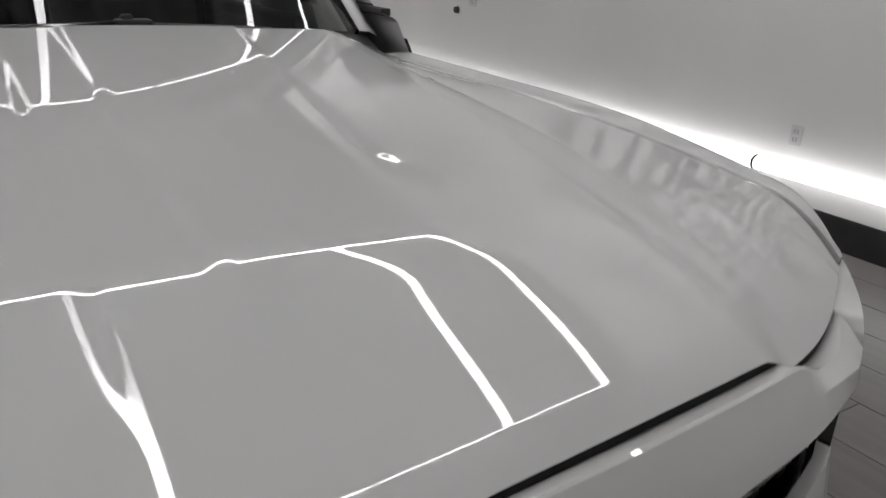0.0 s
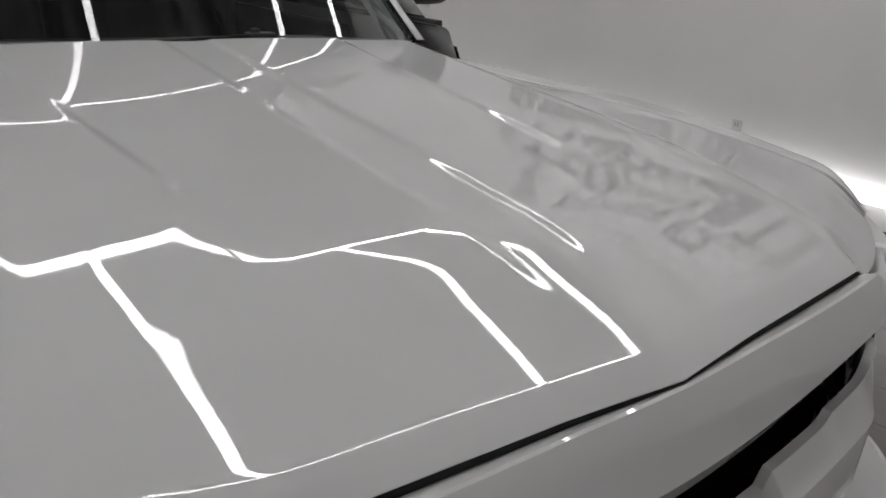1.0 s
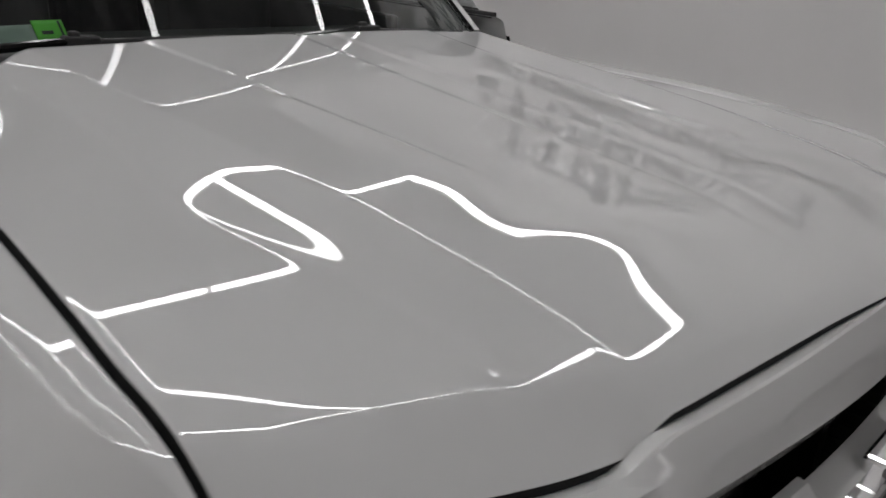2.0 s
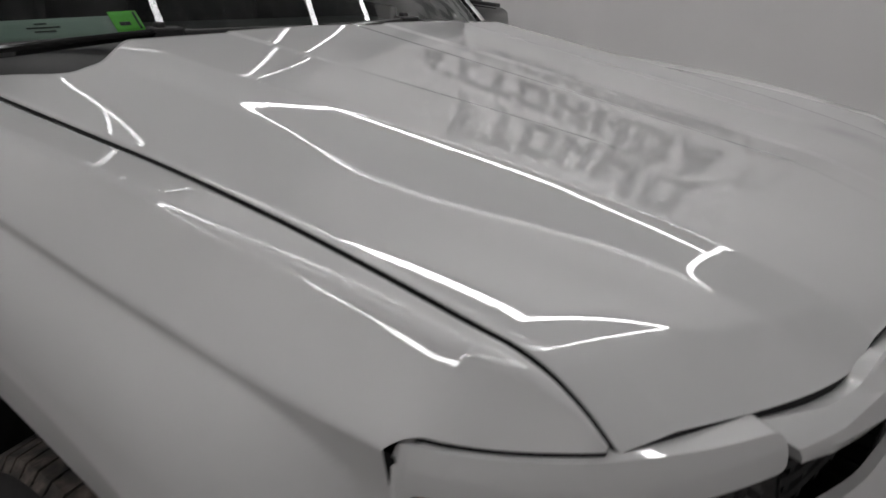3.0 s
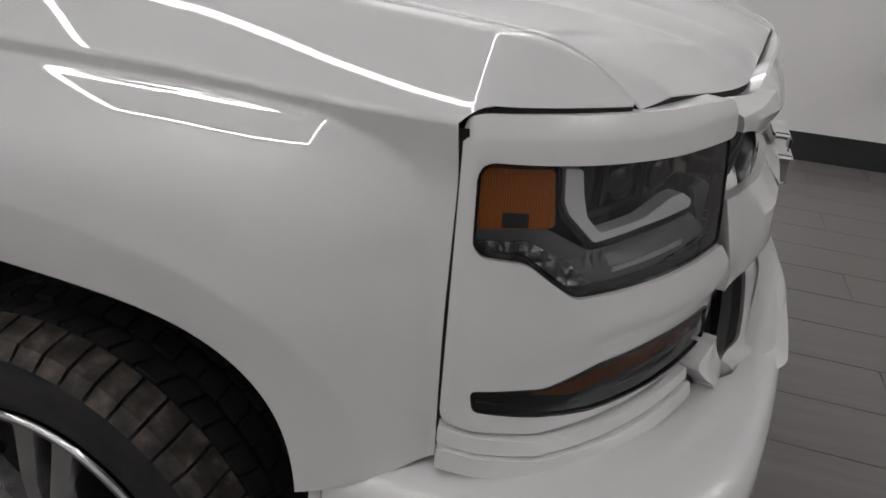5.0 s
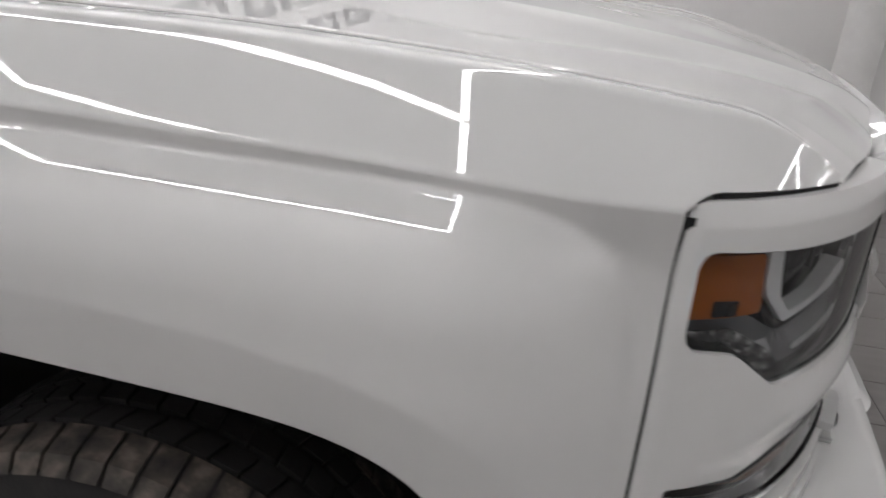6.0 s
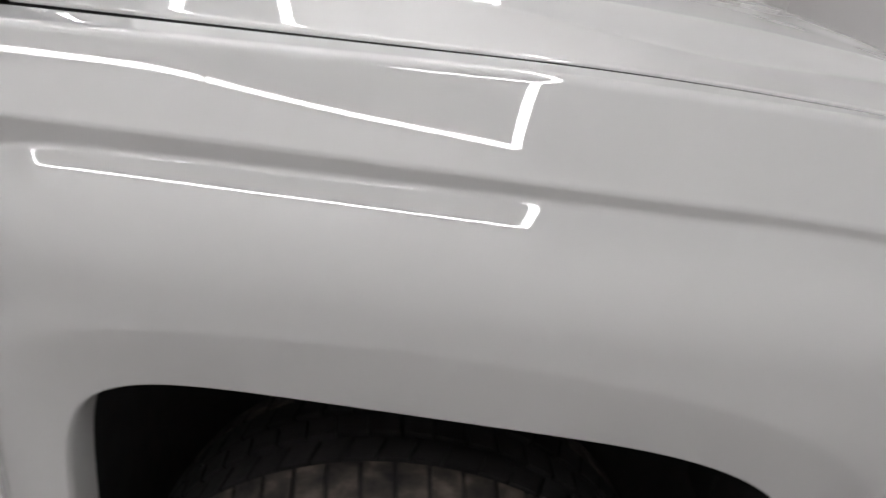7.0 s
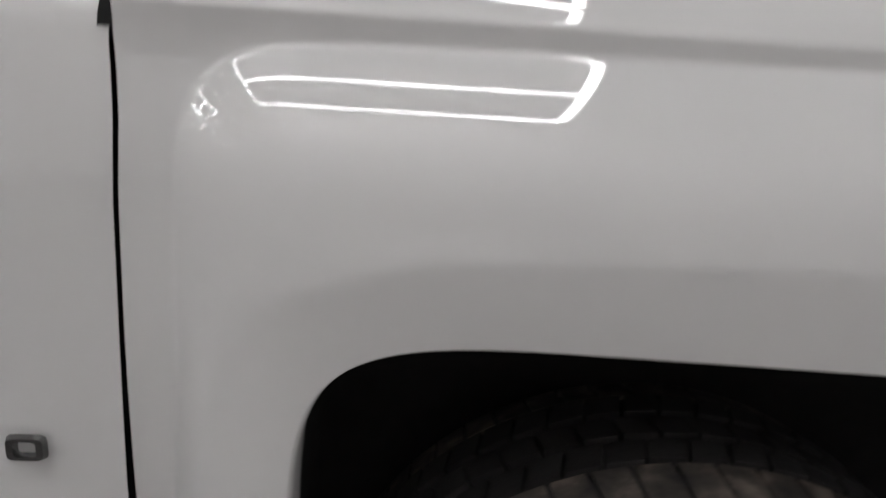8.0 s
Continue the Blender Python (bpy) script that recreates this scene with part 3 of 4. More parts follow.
def inside(p, poly):
    x, z = p
    c = False
    for (x0, z0), (x1, z1) in zip(poly, poly[1:] + poly[:1]):
        if (z0 > z) != (z1 > z) and x < (x1 - x0) * (z - z0) / (z1 - z0) + x0:
            c = not c
    return c


def skin_panel(name, outline, side, off, flange, material, parent, label="", holes=(), step=0.02, relief=None, rows=()):
    """A moulded piece on the front skin, cut along its outline, with holes, and edges turned back by flange."""
    from mathutils.geometry import delaunay_2d_cdt
    loops = [dense(outline, step)] + [dense(h, step) for h in holes]
    pts, edges = [], []
    for lp in loops:
        b = len(pts)
        pts += lp
        edges += [(b + i, b + (i + 1) % len(lp)) for i in range(len(lp))]
    nb = len(pts)
    s0, s1 = min(p[0] for p in outline), max(p[0] for p in outline)
    z0, z1 = min(p[1] for p in outline), max(p[1] for p in outline)
    for s in np.arange(s0 + 0.011, s1, step / 0.42 * (0.7 if rows else 1)):
        ridge = [r(s) for r in rows]
        zs = [z for z in np.arange(z0 + 0.005, z1, step) if all(abs(z - r) > 0.45 * step for r in ridge)] + [r for r in ridge if z0 < r < z1]
        for z in zs:
            if inside((s, z), loops[0]) and not any(inside((s, z), h) for h in loops[1:]):
                pts.append((s, z))
    v, _, f, _, _, _ = delaunay_2d_cdt([Vector(p) for p in pts], edges, [], 0, 1e-6)
    keep = []
    for t in f:
        c = (sum(v[i][0] for i in t) / 3, sum(v[i][1] for i in t) / 3)
        if inside(c, loops[0]) and not any(inside(c, h) for h in loops[1:]):
            keep.append(tuple(t))
    s, z = np.array([p[0] for p in v]), np.array([p[1] for p in v])
    o = off + (relief(s, z) if relief else 0 * s)
    verts = list(skin_point(s, z, o, side))
    faces = [t[::-1] if side < 0 else t for t in keep]
    faces = [t[::-1] for t in faces]
    count = {}
    for t in faces:
        for a, b in zip(t, t[1:] + t[:1]):
            count[(a, b)] = 1
    rim = [(a, b) for a, b in count if (b, a) not in count]
    back = {}
    for a, b in rim:
        for i in (a, b):
            if i not in back:
                verts.append(skin_point(s[i], z[i], o[i] - flange, side))
                back[i] = len(verts) - 1
    for a, b in rim:
        faces.append((b, a, back[a], back[b]))
    ob = mesh_object(name, verts, faces, material, parent, label)
    es = ob.modifiers.new("edges", "EDGE_SPLIT")
    es.split_angle = radians(35)
    return ob


LENS_LINE = [(0.034, 1.104), (0.046, 1.114), (0.070, 1.118), (0.285, 1.116), (0.60, 1.115), (0.855, 1.120), (0.945, 0.970), (0.80, 0.967), (0.65, 0.966), (0.345, 0.966), (0.19, 1.013), (0.064, 1.019), (0.038, 1.030)]
FOG_LINE = [(0.07, 0.858), (0.30, 0.852), (0.47, 0.871), (0.70, 0.876), (0.985, 0.872), (1.035, 0.812), (0.70, 0.806), (0.46, 0.807), (0.28, 0.816), (0.085, 0.828)]


def bezel_ridge(s):
    return 1.1425 + 0.011 * np.clip((s - 0.45) / 0.42, 0, 1.2) ** 2


def bezel_relief(s, z):
    top = -0.30 * soft(z - bezel_ridge(s), 0.003)
    mid = 0.30 * (soft(0.964 - z, 0.003) - soft(0.934 - z, 0.006)) * smooth_step((z - 0.885) / 0.04) * smooth_step((s - 0.25) / 0.3)
    low = -0.006 * smooth_step((0.9 - z) / 0.03) * smooth_step((s - 0.05) / 0.2)
    edge = -0.005 * smooth_step((0.010 - s) / 0.022)
    return top + mid + low + edge


def front_lamps(side):
    bezel = [(-0.012, 0.816), (-0.012, 1.148), (-0.007, 1.1565), (0.008, 1.1615), (0.040, 1.1638), (0.20, 1.1655), (0.42, 1.1660), (0.60, 1.1665), (0.822, 1.1675), (0.842, 1.150), (0.858, 1.121)]
    bezel += [(0.60, 1.116), (0.285, 1.117), (0.070, 1.119), (0.045, 1.115), (0.033, 1.104), (0.037, 1.030), (0.063, 1.018), (0.19, 1.012), (0.345, 0.965), (0.65, 0.965), (0.80, 0.966), (0.952, 0.970)]
    bezel += [(1.035, 0.922), (1.105, 0.850), (1.06, 0.798), (0.91, 0.806), (0.60, 0.796), (0.29, 0.790), (0.10, 0.803)]
    skin_panel("lamp_surround", rounded(bezel, 0.012, 4), side, 0.0, 0.03, PAINT, truck, "glossy white moulded surround of the headlamp", holes=[rounded(FOG_LINE, 0.010)], step=0.010, relief=bezel_relief, rows=[lambda s, d=d: bezel_ridge(s) + d for d in (-0.0035, -0.0005, 0.0025)] + [lambda s, z=z: z for z in (0.966, 0.960, 0.954, 0.948)])
    strip = [(-0.012, 0.788), (-0.012, 0.811), (0.10, 0.798), (0.29, 0.785), (0.60, 0.791), (0.88, 0.799), (0.90, 0.776), (0.60, 0.769), (0.30, 0.765), (0.10, 0.777)]
    skin_panel("filler_strip", rounded(strip, 0.004, 3), side, 0.004, 0.03, PAINT, truck, "white filler strip above the bumper", step=0.015)
    lip = [(-0.012, 0.758), (-0.012, 0.785), (0.10, 0.774), (0.30, 0.762), (0.60, 0.766), (0.90, 0.773), (0.93, 0.744), (0.60, 0.738), (0.30, 0.738), (0.10, 0.748)]
    skin_panel("filler_lip", rounded(lip, 0.004, 3), side, 0.010, 0.04, PAINT, truck, "white lower lip of the filler strip", step=0.015)
    lamp = new("headlamp")
    lamp.parent = truck
    tagged(lamp, "clear headlamp with amber corner and chrome trim")
    inner = [(s, z) for s, z in LENS_LINE]
    grow = rounded([(0.02, 1.11), (0.05, 1.135), (0.60, 1.135), (0.90, 1.135), (0.99, 0.95), (0.64, 0.94), (0.34, 0.945), (0.19, 0.99), (0.02, 1.0)], 0.01)
    skin_panel("lamp_bowl", grow, side, -0.062, 0.002, SMOKE, lamp, "dark smoked lamp bowl")
    skin_panel("gasket", rounded(LENS_LINE, 0.012), side, -0.004, 0.02, GLOSS_BLACK, lamp, "thin black lens gasket", holes=[rounded([(p[0] * 0.992 + 0.0040, (p[1] - 1.045) * 0.968 + 1.046) for p in LENS_LINE], 0.011)])
    amber = [(0.046, 1.102), (0.062, 1.110), (0.248, 1.109), (0.270, 1.047), (0.046, 1.045)]
    skin_panel("amber_reflector", rounded(amber, 0.006), side, -0.014, 0.012, AMBER, lamp, "ribbed amber corner reflector", step=0.01)
    skin_panel("marker_bulb_box", rounded([(0.115, 1.0475), (0.115, 1.064), (0.19, 1.063), (0.19, 1.0475)], 0.002, 3), side, -0.0125, 0.004, SMOKE, lamp, "dark bulb socket")
    chrome = [(0.296, 1.106), (0.350, 1.104), (0.366, 1.074), (0.386, 1.050), (0.440, 1.029), (0.590, 1.036), (0.700, 1.053), (0.752, 1.054), (0.806, 1.040), (0.806, 1.031), (0.590, 1.026), (0.425, 1.018), (0.326, 1.055), (0.306, 1.070)]
    skin_panel("chrome_trim", rounded(chrome, 0.004), side, -0.026, 0.018, SILVER, lamp, "bright silver angular trim", step=0.008)
    fillet = [(0.280, 1.106), (0.2915, 1.106), (0.3015, 1.069), (0.321, 1.054), (0.420, 1.0165), (0.590, 1.0245), (0.806, 1.029), (0.806, 1.020), (0.590, 1.015), (0.420, 1.008), (0.308, 1.049), (0.290, 1.066)]
    skin_panel("trim_shadow_step", rounded(fillet, 0.003, 3), side, -0.030, 0.012, GLOSS_BLACK, lamp, "gloss black step round the silver trim", step=0.01)
    proj = [(0.36, 1.108), (0.86, 1.114), (0.86, 1.045), (0.73, 1.060), (0.45, 1.034), (0.40, 1.050)]
    skin_panel("projector_window", rounded(proj, 0.006), side, -0.052, 0.004, GLOSS_BLACK, lamp, "black projector window")
    # added panel in place of the grille bar that shows through the lens
    skin_panel("end_panel", rounded([(0.822, 1.052), (0.875, 1.058), (0.930, 1.045), (0.940, 0.985), (0.905, 0.990)], 0.003, 3), side, -0.030, 0.006, GREYLAMP, lamp, "grey panel added for the grille bar seen through the lens", step=0.02)
    for sp in (0.46, 0.62):
        fin = [(sp, 1.106), (sp + 0.008, 1.106), (sp + 0.012, 1.052), (sp + 0.004, 1.052)]
        skin_panel("projector_divider", fin, side, -0.044, 0.006, SMOKE, lamp, "dark upright divider", step=0.02)
    for sc, r in ((0.54, 0.023), (0.70, 0.021)):
        c = Vector(skin_point(np.array(sc), np.array(1.076), -0.050, side))
        ax = Vector(skin_point(np.array(sc), np.array(1.076), 0.0, side)) - c
        bm = bmesh.new()
        bmesh.ops.create_uvsphere(bm, u_segments=20, v_segments=12, radius=r, matrix=Matrix.Translation(c) @ ax.to_track_quat("Z", "Y").to_matrix().to_4x4() @ Matrix.Diagonal((1, 1, 0.35, 1)))
        part("projector_lens", bm, GLOSS_BLACK, lamp, smooth=True)
    low = [(0.050, 1.040), (0.280, 1.036), (0.430, 1.005), (0.620, 1.010), (0.860, 1.016), (0.925, 0.985), (0.660, 0.969), (0.360, 0.969), (0.200, 1.014), (0.050, 1.024)]
    skin_panel("grey_shelf", rounded(low, 0.005), side, -0.034, 0.01, GREYLAMP, lamp, "satin grey lower shelf of the lamp", step=0.012, relief=lambda s, z: 0.010 * smooth_step((0.992 + 0.012 * s - z) / 0.006))
    for k in range(30):
        sp = 0.50 + 0.28 * k / 29
        z = 0.979 + 0.006 * k / 29
        skin_panel("light_rib", [(sp, z), (sp + 0.004, z), (sp + 0.005, z + 0.006), (sp + 0.001, z + 0.006)], side, -0.0215, 0.003, SILVER, lamp, step=0.05)
    # crinkled clear corner chamber
    cham = [(0.050, 1.030), (0.200, 1.031), (0.345, 1.000), (0.415, 0.974), (0.352, 0.970), (0.195, 1.016), (0.062, 1.0215)]
    skin_panel("corner_chamber", rounded(cham, 0.003), side, -0.018, 0.002, CHAMBER, lamp, "crinkled chrome corner chamber", step=0.005, relief=lambda s, z: 0.0024 * np.sin(s * 71 + 3 * np.sin(z * 160)) * np.sin(z * 420 + 3 * np.sin(s * 47)))
    lens = skin_panel("lens", rounded(LENS_LINE, 0.012), side, -0.006, 0.004, LENS, lamp, "clear outer lens", step=0.015)
    lens.visible_shadow = False
    fog = new("side_lamp")
    fog.parent = truck
    tagged(fog, "slim smoked marker lamp with an amber upper edge")
    skin_panel("lamp_bowl", rounded(FOG_LINE, 0.01), side, -0.026, 0.002, SMOKE, fog)
    up = [(0.265, 0.842), (0.335, 0.861), (0.50, 0.862), (0.70, 0.867), (0.955, 0.867), (0.965, 0.846), (0.62, 0.838), (0.40, 0.832)]
    skin_panel("amber_strip", rounded(up, 0.003), side, -0.012, 0.008, DARK_AMBER, fog, "narrow amber strip")
    skin_panel("gasket", rounded(FOG_LINE, 0.010), side, -0.003, 0.02, GLOSS_BLACK, fog, holes=[rounded([(p[0] * 0.985 + 0.008, (p[1] - 0.838) * 0.90 + 0.838) for p in FOG_LINE], 0.008)])
    lens = skin_panel("lens", rounded(FOG_LINE, 0.010), side, -0.006, 0.003, SMOKED_LENS, fog, "smoked outer lens")
    lens.visible_shadow = False


def skin_bar(name, section, material, parent, label="", n=44):
    """A bar along the front skin from one lamp to the other; section(u) gives (start, offset, height) round its outline."""
    rows = []
    for side in (-1, 1):
        part_rows = []
        for k in range(n):
            u = k / (n - 1)
            row = []
            for s0, off, z in section(u):
                row.append(tuple(skin_point(np.array(s0 + (2 - s0) * u), np.array(z), off, side)))
            part_rows.append(row)
        rows += part_rows if side < 0 else part_rows[::-1][1:]
    m = len(rows[0])
    vs = [p for row in rows for p in row]
    k = len(rows)
    caps = [tuple(range(m)), tuple((k - 1) * m + j for j in range(m))[::-1]]
    ob = mesh_object(name, vs, grid_faces(k, m, wrap=True) + [c[::-1] for c in caps], material, parent, label)
    es = ob.modifiers.new("edges", "EDGE_SPLIT")
    es.split_angle = radians(28)
    return ob


def grille():
    g = new("grille")
    g.parent = truck
    tagged(g, "white barred grille with black mesh openings")

    def top_bar(u):
        y = float(skin(0.87 + 1.13 * u)[1])
        zt = min(float(hood_edge_height(np.array(y))) - 0.0035, 1.168 + 0.3 * u)
        zb = 1.122 - 0.038 * float(smooth_step(u / 0.35)) - 0.02 * float(smooth_step((u - 0.3) / 0.7))
        k = float(smooth_step(u / 0.3))
        lead = -0.028 + 0.018 * k
        return [(0.80, lead - 0.05, zt - 0.02), (0.808, lead, zt), (0.812, lead + 0.004, zt - 0.001), (0.872, 0.001 + 0.008 * k, 1.143 + 0.014 * k), (0.885, 0.002 + 0.018 * k, zb + 0.012 + 0.028 * k), (0.900, 0.002 * k, zb), (0.900, -0.02, zb + 0.001)]
    skin_bar("top_bar", top_bar, PAINT, g, "white upper grille bar with a chamfered lower edge")

    def mid_bar(u):
        k = float(smooth_step(u / 0.3))
        zt = 1.032 - 0.004 * k - 0.012 * float(smooth_step((u - 0.45) / 0.02)) - 0.02 * float(smooth_step((u - 0.70) / 0.02))
        zr = 0.972 + 0.012 * k
        return [(0.925, -0.018 + 0.02 * k, zt + 0.001), (0.925, -0.003 + 0.017 * k, zt), (0.958, 0.008 + 0.036 * k, zr), (1.041, 0.012 + 0.038 * k, 0.915), (1.100, 0.010 + 0.026 * k, 0.868), (1.100, -0.02 + 0.02 * k, 0.866)]
    skin_bar("middle_bar", mid_bar, PAINT, g, "white middle grille bar with stepped upper edge")

    def valance(u):
        k = float(smooth_step(u / 0.3))
        return [(1.15, 0.016 + 0.012 * k, 0.690), (1.15, 0.022 + 0.018 * k, 0.738 - 0.020 * k), (1.15, 0.028 + 0.018 * k, 0.741 - 0.020 * k), (1.16, 0.040 + 0.020 * k, 0.734 - 0.018 * k), (1.18, 0.050 + 0.055 * k, 0.716 - 0.005 * k), (1.18, 0.070 + 0.060 * k, 0.690), (1.18, 0.01, 0.68)]
    skin_bar("valance", valance, PAINT, g, "white valance below the grille")
    for sd in (-1, 1):
        hook = [(0.905, 0.803), (0.985, 0.815), (1.045, 0.812), (1.185, 0.716), (1.175, 0.694), (1.090, 0.690), (1.030, 0.735), (0.915, 0.788)]
        skin_panel("corner_bracket", rounded(hook, 0.004, 4), sd, 0.016, 0.030, PAINT, g, "white angular corner bracket", step=0.015, relief=lambda s, z: 0.018 * smooth_step((0.79 - z) / 0.09))
    # black block and an added centre plate paint the openings' inner shade
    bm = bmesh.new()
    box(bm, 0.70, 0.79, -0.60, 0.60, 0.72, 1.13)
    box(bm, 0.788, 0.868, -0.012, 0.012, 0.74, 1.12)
    part("backing", bm, SHADE_BLACK, g, "black block and plate painting the shade in the openings")
    for z in (1.092, 1.070, 1.046, 0.845, 0.82, 0.795):
        def slat(u, z=z):
            s0 = 0.93 if z > 1 else 1.07
            zz = z - 0.02 * u
            return [(s0, -0.075, zz + 0.005), (s0, -0.026, zz + 0.004), (s0, -0.024, zz - 0.004), (s0, -0.075, zz - 0.005)]
        skin_bar("slat", slat, LINER, g, "black slat", n=24)
    for sd in (-1, 1):
        for k in range(12):
            s0 = 0.97 + 0.088 * k
            for z0, z1, lim in ((1.018, 1.112, 0.9), (0.775, 0.868, 1.06)):
                if s0 > lim:
                    fin = [(s0, z0), (s0 + 0.022, z0), (s0 + 0.034, z1), (s0 + 0.012, z1)]
                    skin_panel("fin", fin, sd, -0.028, 0.04, LINER, g, step=0.2)
    # emblem: a plain plate with a raised dark cross bar
    bm = bmesh.new()
    box(bm, 0.93, 0.968, -0.14, 0.14, 0.93, 0.985, 0.006)
    box(bm, 0.93, 0.963, -0.07, 0.07, 0.905, 1.01, 0.006)
    part("emblem_rim", bm, CHROME, g, "bright emblem rim")
    bm = bmesh.new()
    box(bm, 0.9635, 0.969, -0.125, 0.125, 0.94, 0.975, 0.003)
    box(bm, 0.9635, 0.970, -0.056, 0.056, 0.918, 0.997, 0.003)
    part("emblem_face", bm, GLOSS_BLACK, g, "dark emblem face")


def bumper():
    rows = []
    n = 121
    for k in range(n):
        a = -1 + 2 * k / (n - 1)
        s = 1 if a > 0 else -1
        q = 1 - abs(a)
        px = np.interp(q, (0, 0.18, 0.36, 0.52, 0.7, 1.0), (0.435, 0.62, 0.80, 0.93, 0.982, 1.045))
        py = np.interp(q, (0, 0.18, 0.36, 0.52, 0.7, 1.0), (0.972, 0.98, 0.93, 0.79, 0.52, 0.0))
        rows.append((px, s * py))
    p = np.array(rows)
    for _ in range(14):
        p[1:-1] = 0.25 * p[:-2] + 0.5 * p[1:-1] + 0.25 * p[2:]
    t = np.gradient(p, axis=0)
    t /= np.linalg.norm(t, axis=1)[:, None]
    nrm = np.stack([t[:, 1], -t[:, 0]], 1)
    prof = [(-0.16, 0.748), (-0.10, 0.747), (-0.030, 0.742), (-0.012, 0.735), (0.0, 0.715), (0.004, 0.66), (-0.002, 0.60), (-0.014, 0.56), (-0.03, 0.53), (-0.04, 0.47), (-0.06, 0.43), (-0.16, 0.42)]
    vs = []
    for k in range(n):
        mid = 1 - abs(p[k, 1]) / 0.98
        tuck = 1 - 0.6 * smooth_step((mid - 0.3) / 0.2)
        for o, z in prof:
            o = o * tuck if z > 0.745 else o
            zz = z - 0.03 * smooth_step(mid * 1.6) * (z > 0.7)
            vs.append((p[k, 0] + nrm[k, 0] * o, p[k, 1] + nrm[k, 1] * o, zz))
    mesh_object("bumper", vs, grid_faces(n, len(prof)), PAINT, truck, "white painted front bumper")
    bm = bmesh.new()
    box(bm, 0.93, 0.99, -0.45, 0.45, 0.44, 0.52, 0.01)
    part("lower_intake", bm, BLACK, truck, "black lower bumper intake")


def cabin():
    # windscreen: a curved sheet between the cowl and the roof
    def screen(u, v):
        yb, yt = 0.815, 0.68
        y = (yb + (yt - yb) * v) * u
        xb = -0.435 - 0.155 * (abs(u) ** 2.2)
        xt = -1.16 - 0.16 * (abs(u) ** 2.2)
        zb = 1.345 - 0.035 * u * u
        zt = 1.865 - 0.05 * u * u
        b = 0.03 * math.sin(math.pi * v)
        return (xb + (xt - xb) * v + b * 0.4, y, zb + (zt - zb) * v + b)
    nu, nv = 41, 25
    vs = [screen(-1 + 2 * i / (nu - 1), j / (nv - 1)) for i in range(nu) for j in range(nv)]
    w = mesh_object("windscreen", vs, grid_faces(nu, nv, flip=True), SCREEN, truck, "clear raked windscreen that mirrors the tubes")
    w.visible_shadow = False
    # pillars
    for s in (-1, 1):
        vs = []
        for j in range(nv):
            v = j / (nv - 1)
            x, y, z = screen(s, v)
            for dx, dy, dz in ((0.012, -0.03, 0.006), (0.016, 0.004, 0.004), (-0.02, 0.045, -0.012), (-0.10, 0.05, -0.03), (-0.10, -0.02, -0.04)):
                vs.append((x + dx, y + s * dy, z + dz))
        mesh_object("pillar", vs, grid_faces(nv, 5, wrap=True, flip=s > 0), PAINT, truck, "white windscreen pillar")
        vs = []
        for j in range(nv):
            x, y, z = screen(s * 0.97, j / (nv - 1))
            for dx, dy, dz in ((0.004, -0.035, 0.002), (0.006, 0.0, 0.003), (-0.01, 0.0, -0.01)):
                vs.append((x + dx, y + s * dy, z + dz))
        mesh_object("screen_band", vs, grid_faces(nv, 3, flip=s > 0), GLOSS_BLACK, truck, "black band along the windscreen edge")
    # cowl panel between hood and glass
    vs = []
    n = 61
    for i in range(n):
        u = -1 + 2 * i / (n - 1)
        y = u * 0.815
        xr = float(hood_rear(np.array(y * 0.985)))
        xg, yg, zg = screen(max(-1, min(1, u * 1.0)), 0.0)
        vs += [(xr + 0.06, y, 1.23), (xr + 0.01, y, 1.268 + 0.03 * (1 - u * u)), ((xr + xg) / 2, y, 1.288 + 0.03 * (1 - u * u)), (xg + 0.012, yg, zg - 0.008), (xg - 0.05, yg, zg - 0.004)]
    mesh_object("cowl", vs, grid_faces(n, 5), BLACK, truck, "black plastic cowl below the windscreen")
    # wipers
    for yc in (0.19, -0.475):
        w = new("wiper")
        w.parent = truck
        tagged(w, "black wiper resting on the windscreen base")
        pts = []
        for k in range(13):
            y = yc - 0.29 + 0.58 * k / 12
            x, yy, z = screen(y / 0.80, 0.0)
            pts.append(Vector((x + 0.03, y, z - 0.002 + 0.006 * (1 - abs(k - 6) / 6))))
        ring = [(p.x + 0.007 * math.cos(q), p.y, p.z + 0.008 * math.sin(q)) for p in pts for q in np.linspace(0, 2 * math.pi, 9)[:-1]]
        mesh_object("blade", ring, grid_faces(len(pts), 8, wrap=True), BLACK, w)
        m = pts[6]
        bm = box(bmesh.new(), m.x - 0.016, m.x + 0.018, m.y - 0.034, m.y + 0.034, m.z - 0.006, m.z + 0.014, 0.005)
        box(bm, m.x - 0.008, m.x + 0.01, m.y - 0.022, m.y - 0.002, m.z + 0.008, m.z + 0.023, 0.004)
        part("connector", bm, BLACK, w)
        bm = cyl(bmesh.new(), m + Vector((0.008, 0, 0.006)), m + Vector((0.03, -0.40, -0.018)), 0.008, 8, 0.011)
        cyl(bm, m + Vector((0.03, -0.40, -0.05)), m + Vector((0.03, -0.40, -0.012)), 0.016, 14)
        part("arm", bm, GLOSS_BLACK, w)
    # roof and body shell behind
    prof = [(-1.15, 1.862), (-1.3, 1.885), (-1.7, 1.90), (-2.3, 1.89), (-2.75, 1.86), (-2.92, 1.80)]
    vs = []
    for x, z in prof:
        for k in range(17):
            u = -1 + k / 8
            vs.append((x, u * 0.68, z - 0.045 * u * u - 0.03 * u ** 6))
    mesh_object("roof", vs, grid_faces(len(prof), 17), PAINT, truck, "white cab roof")
    vs = [(-2.92, y, z) for y in (-0.68, 0.68) for z in (1.24, 1.74)]
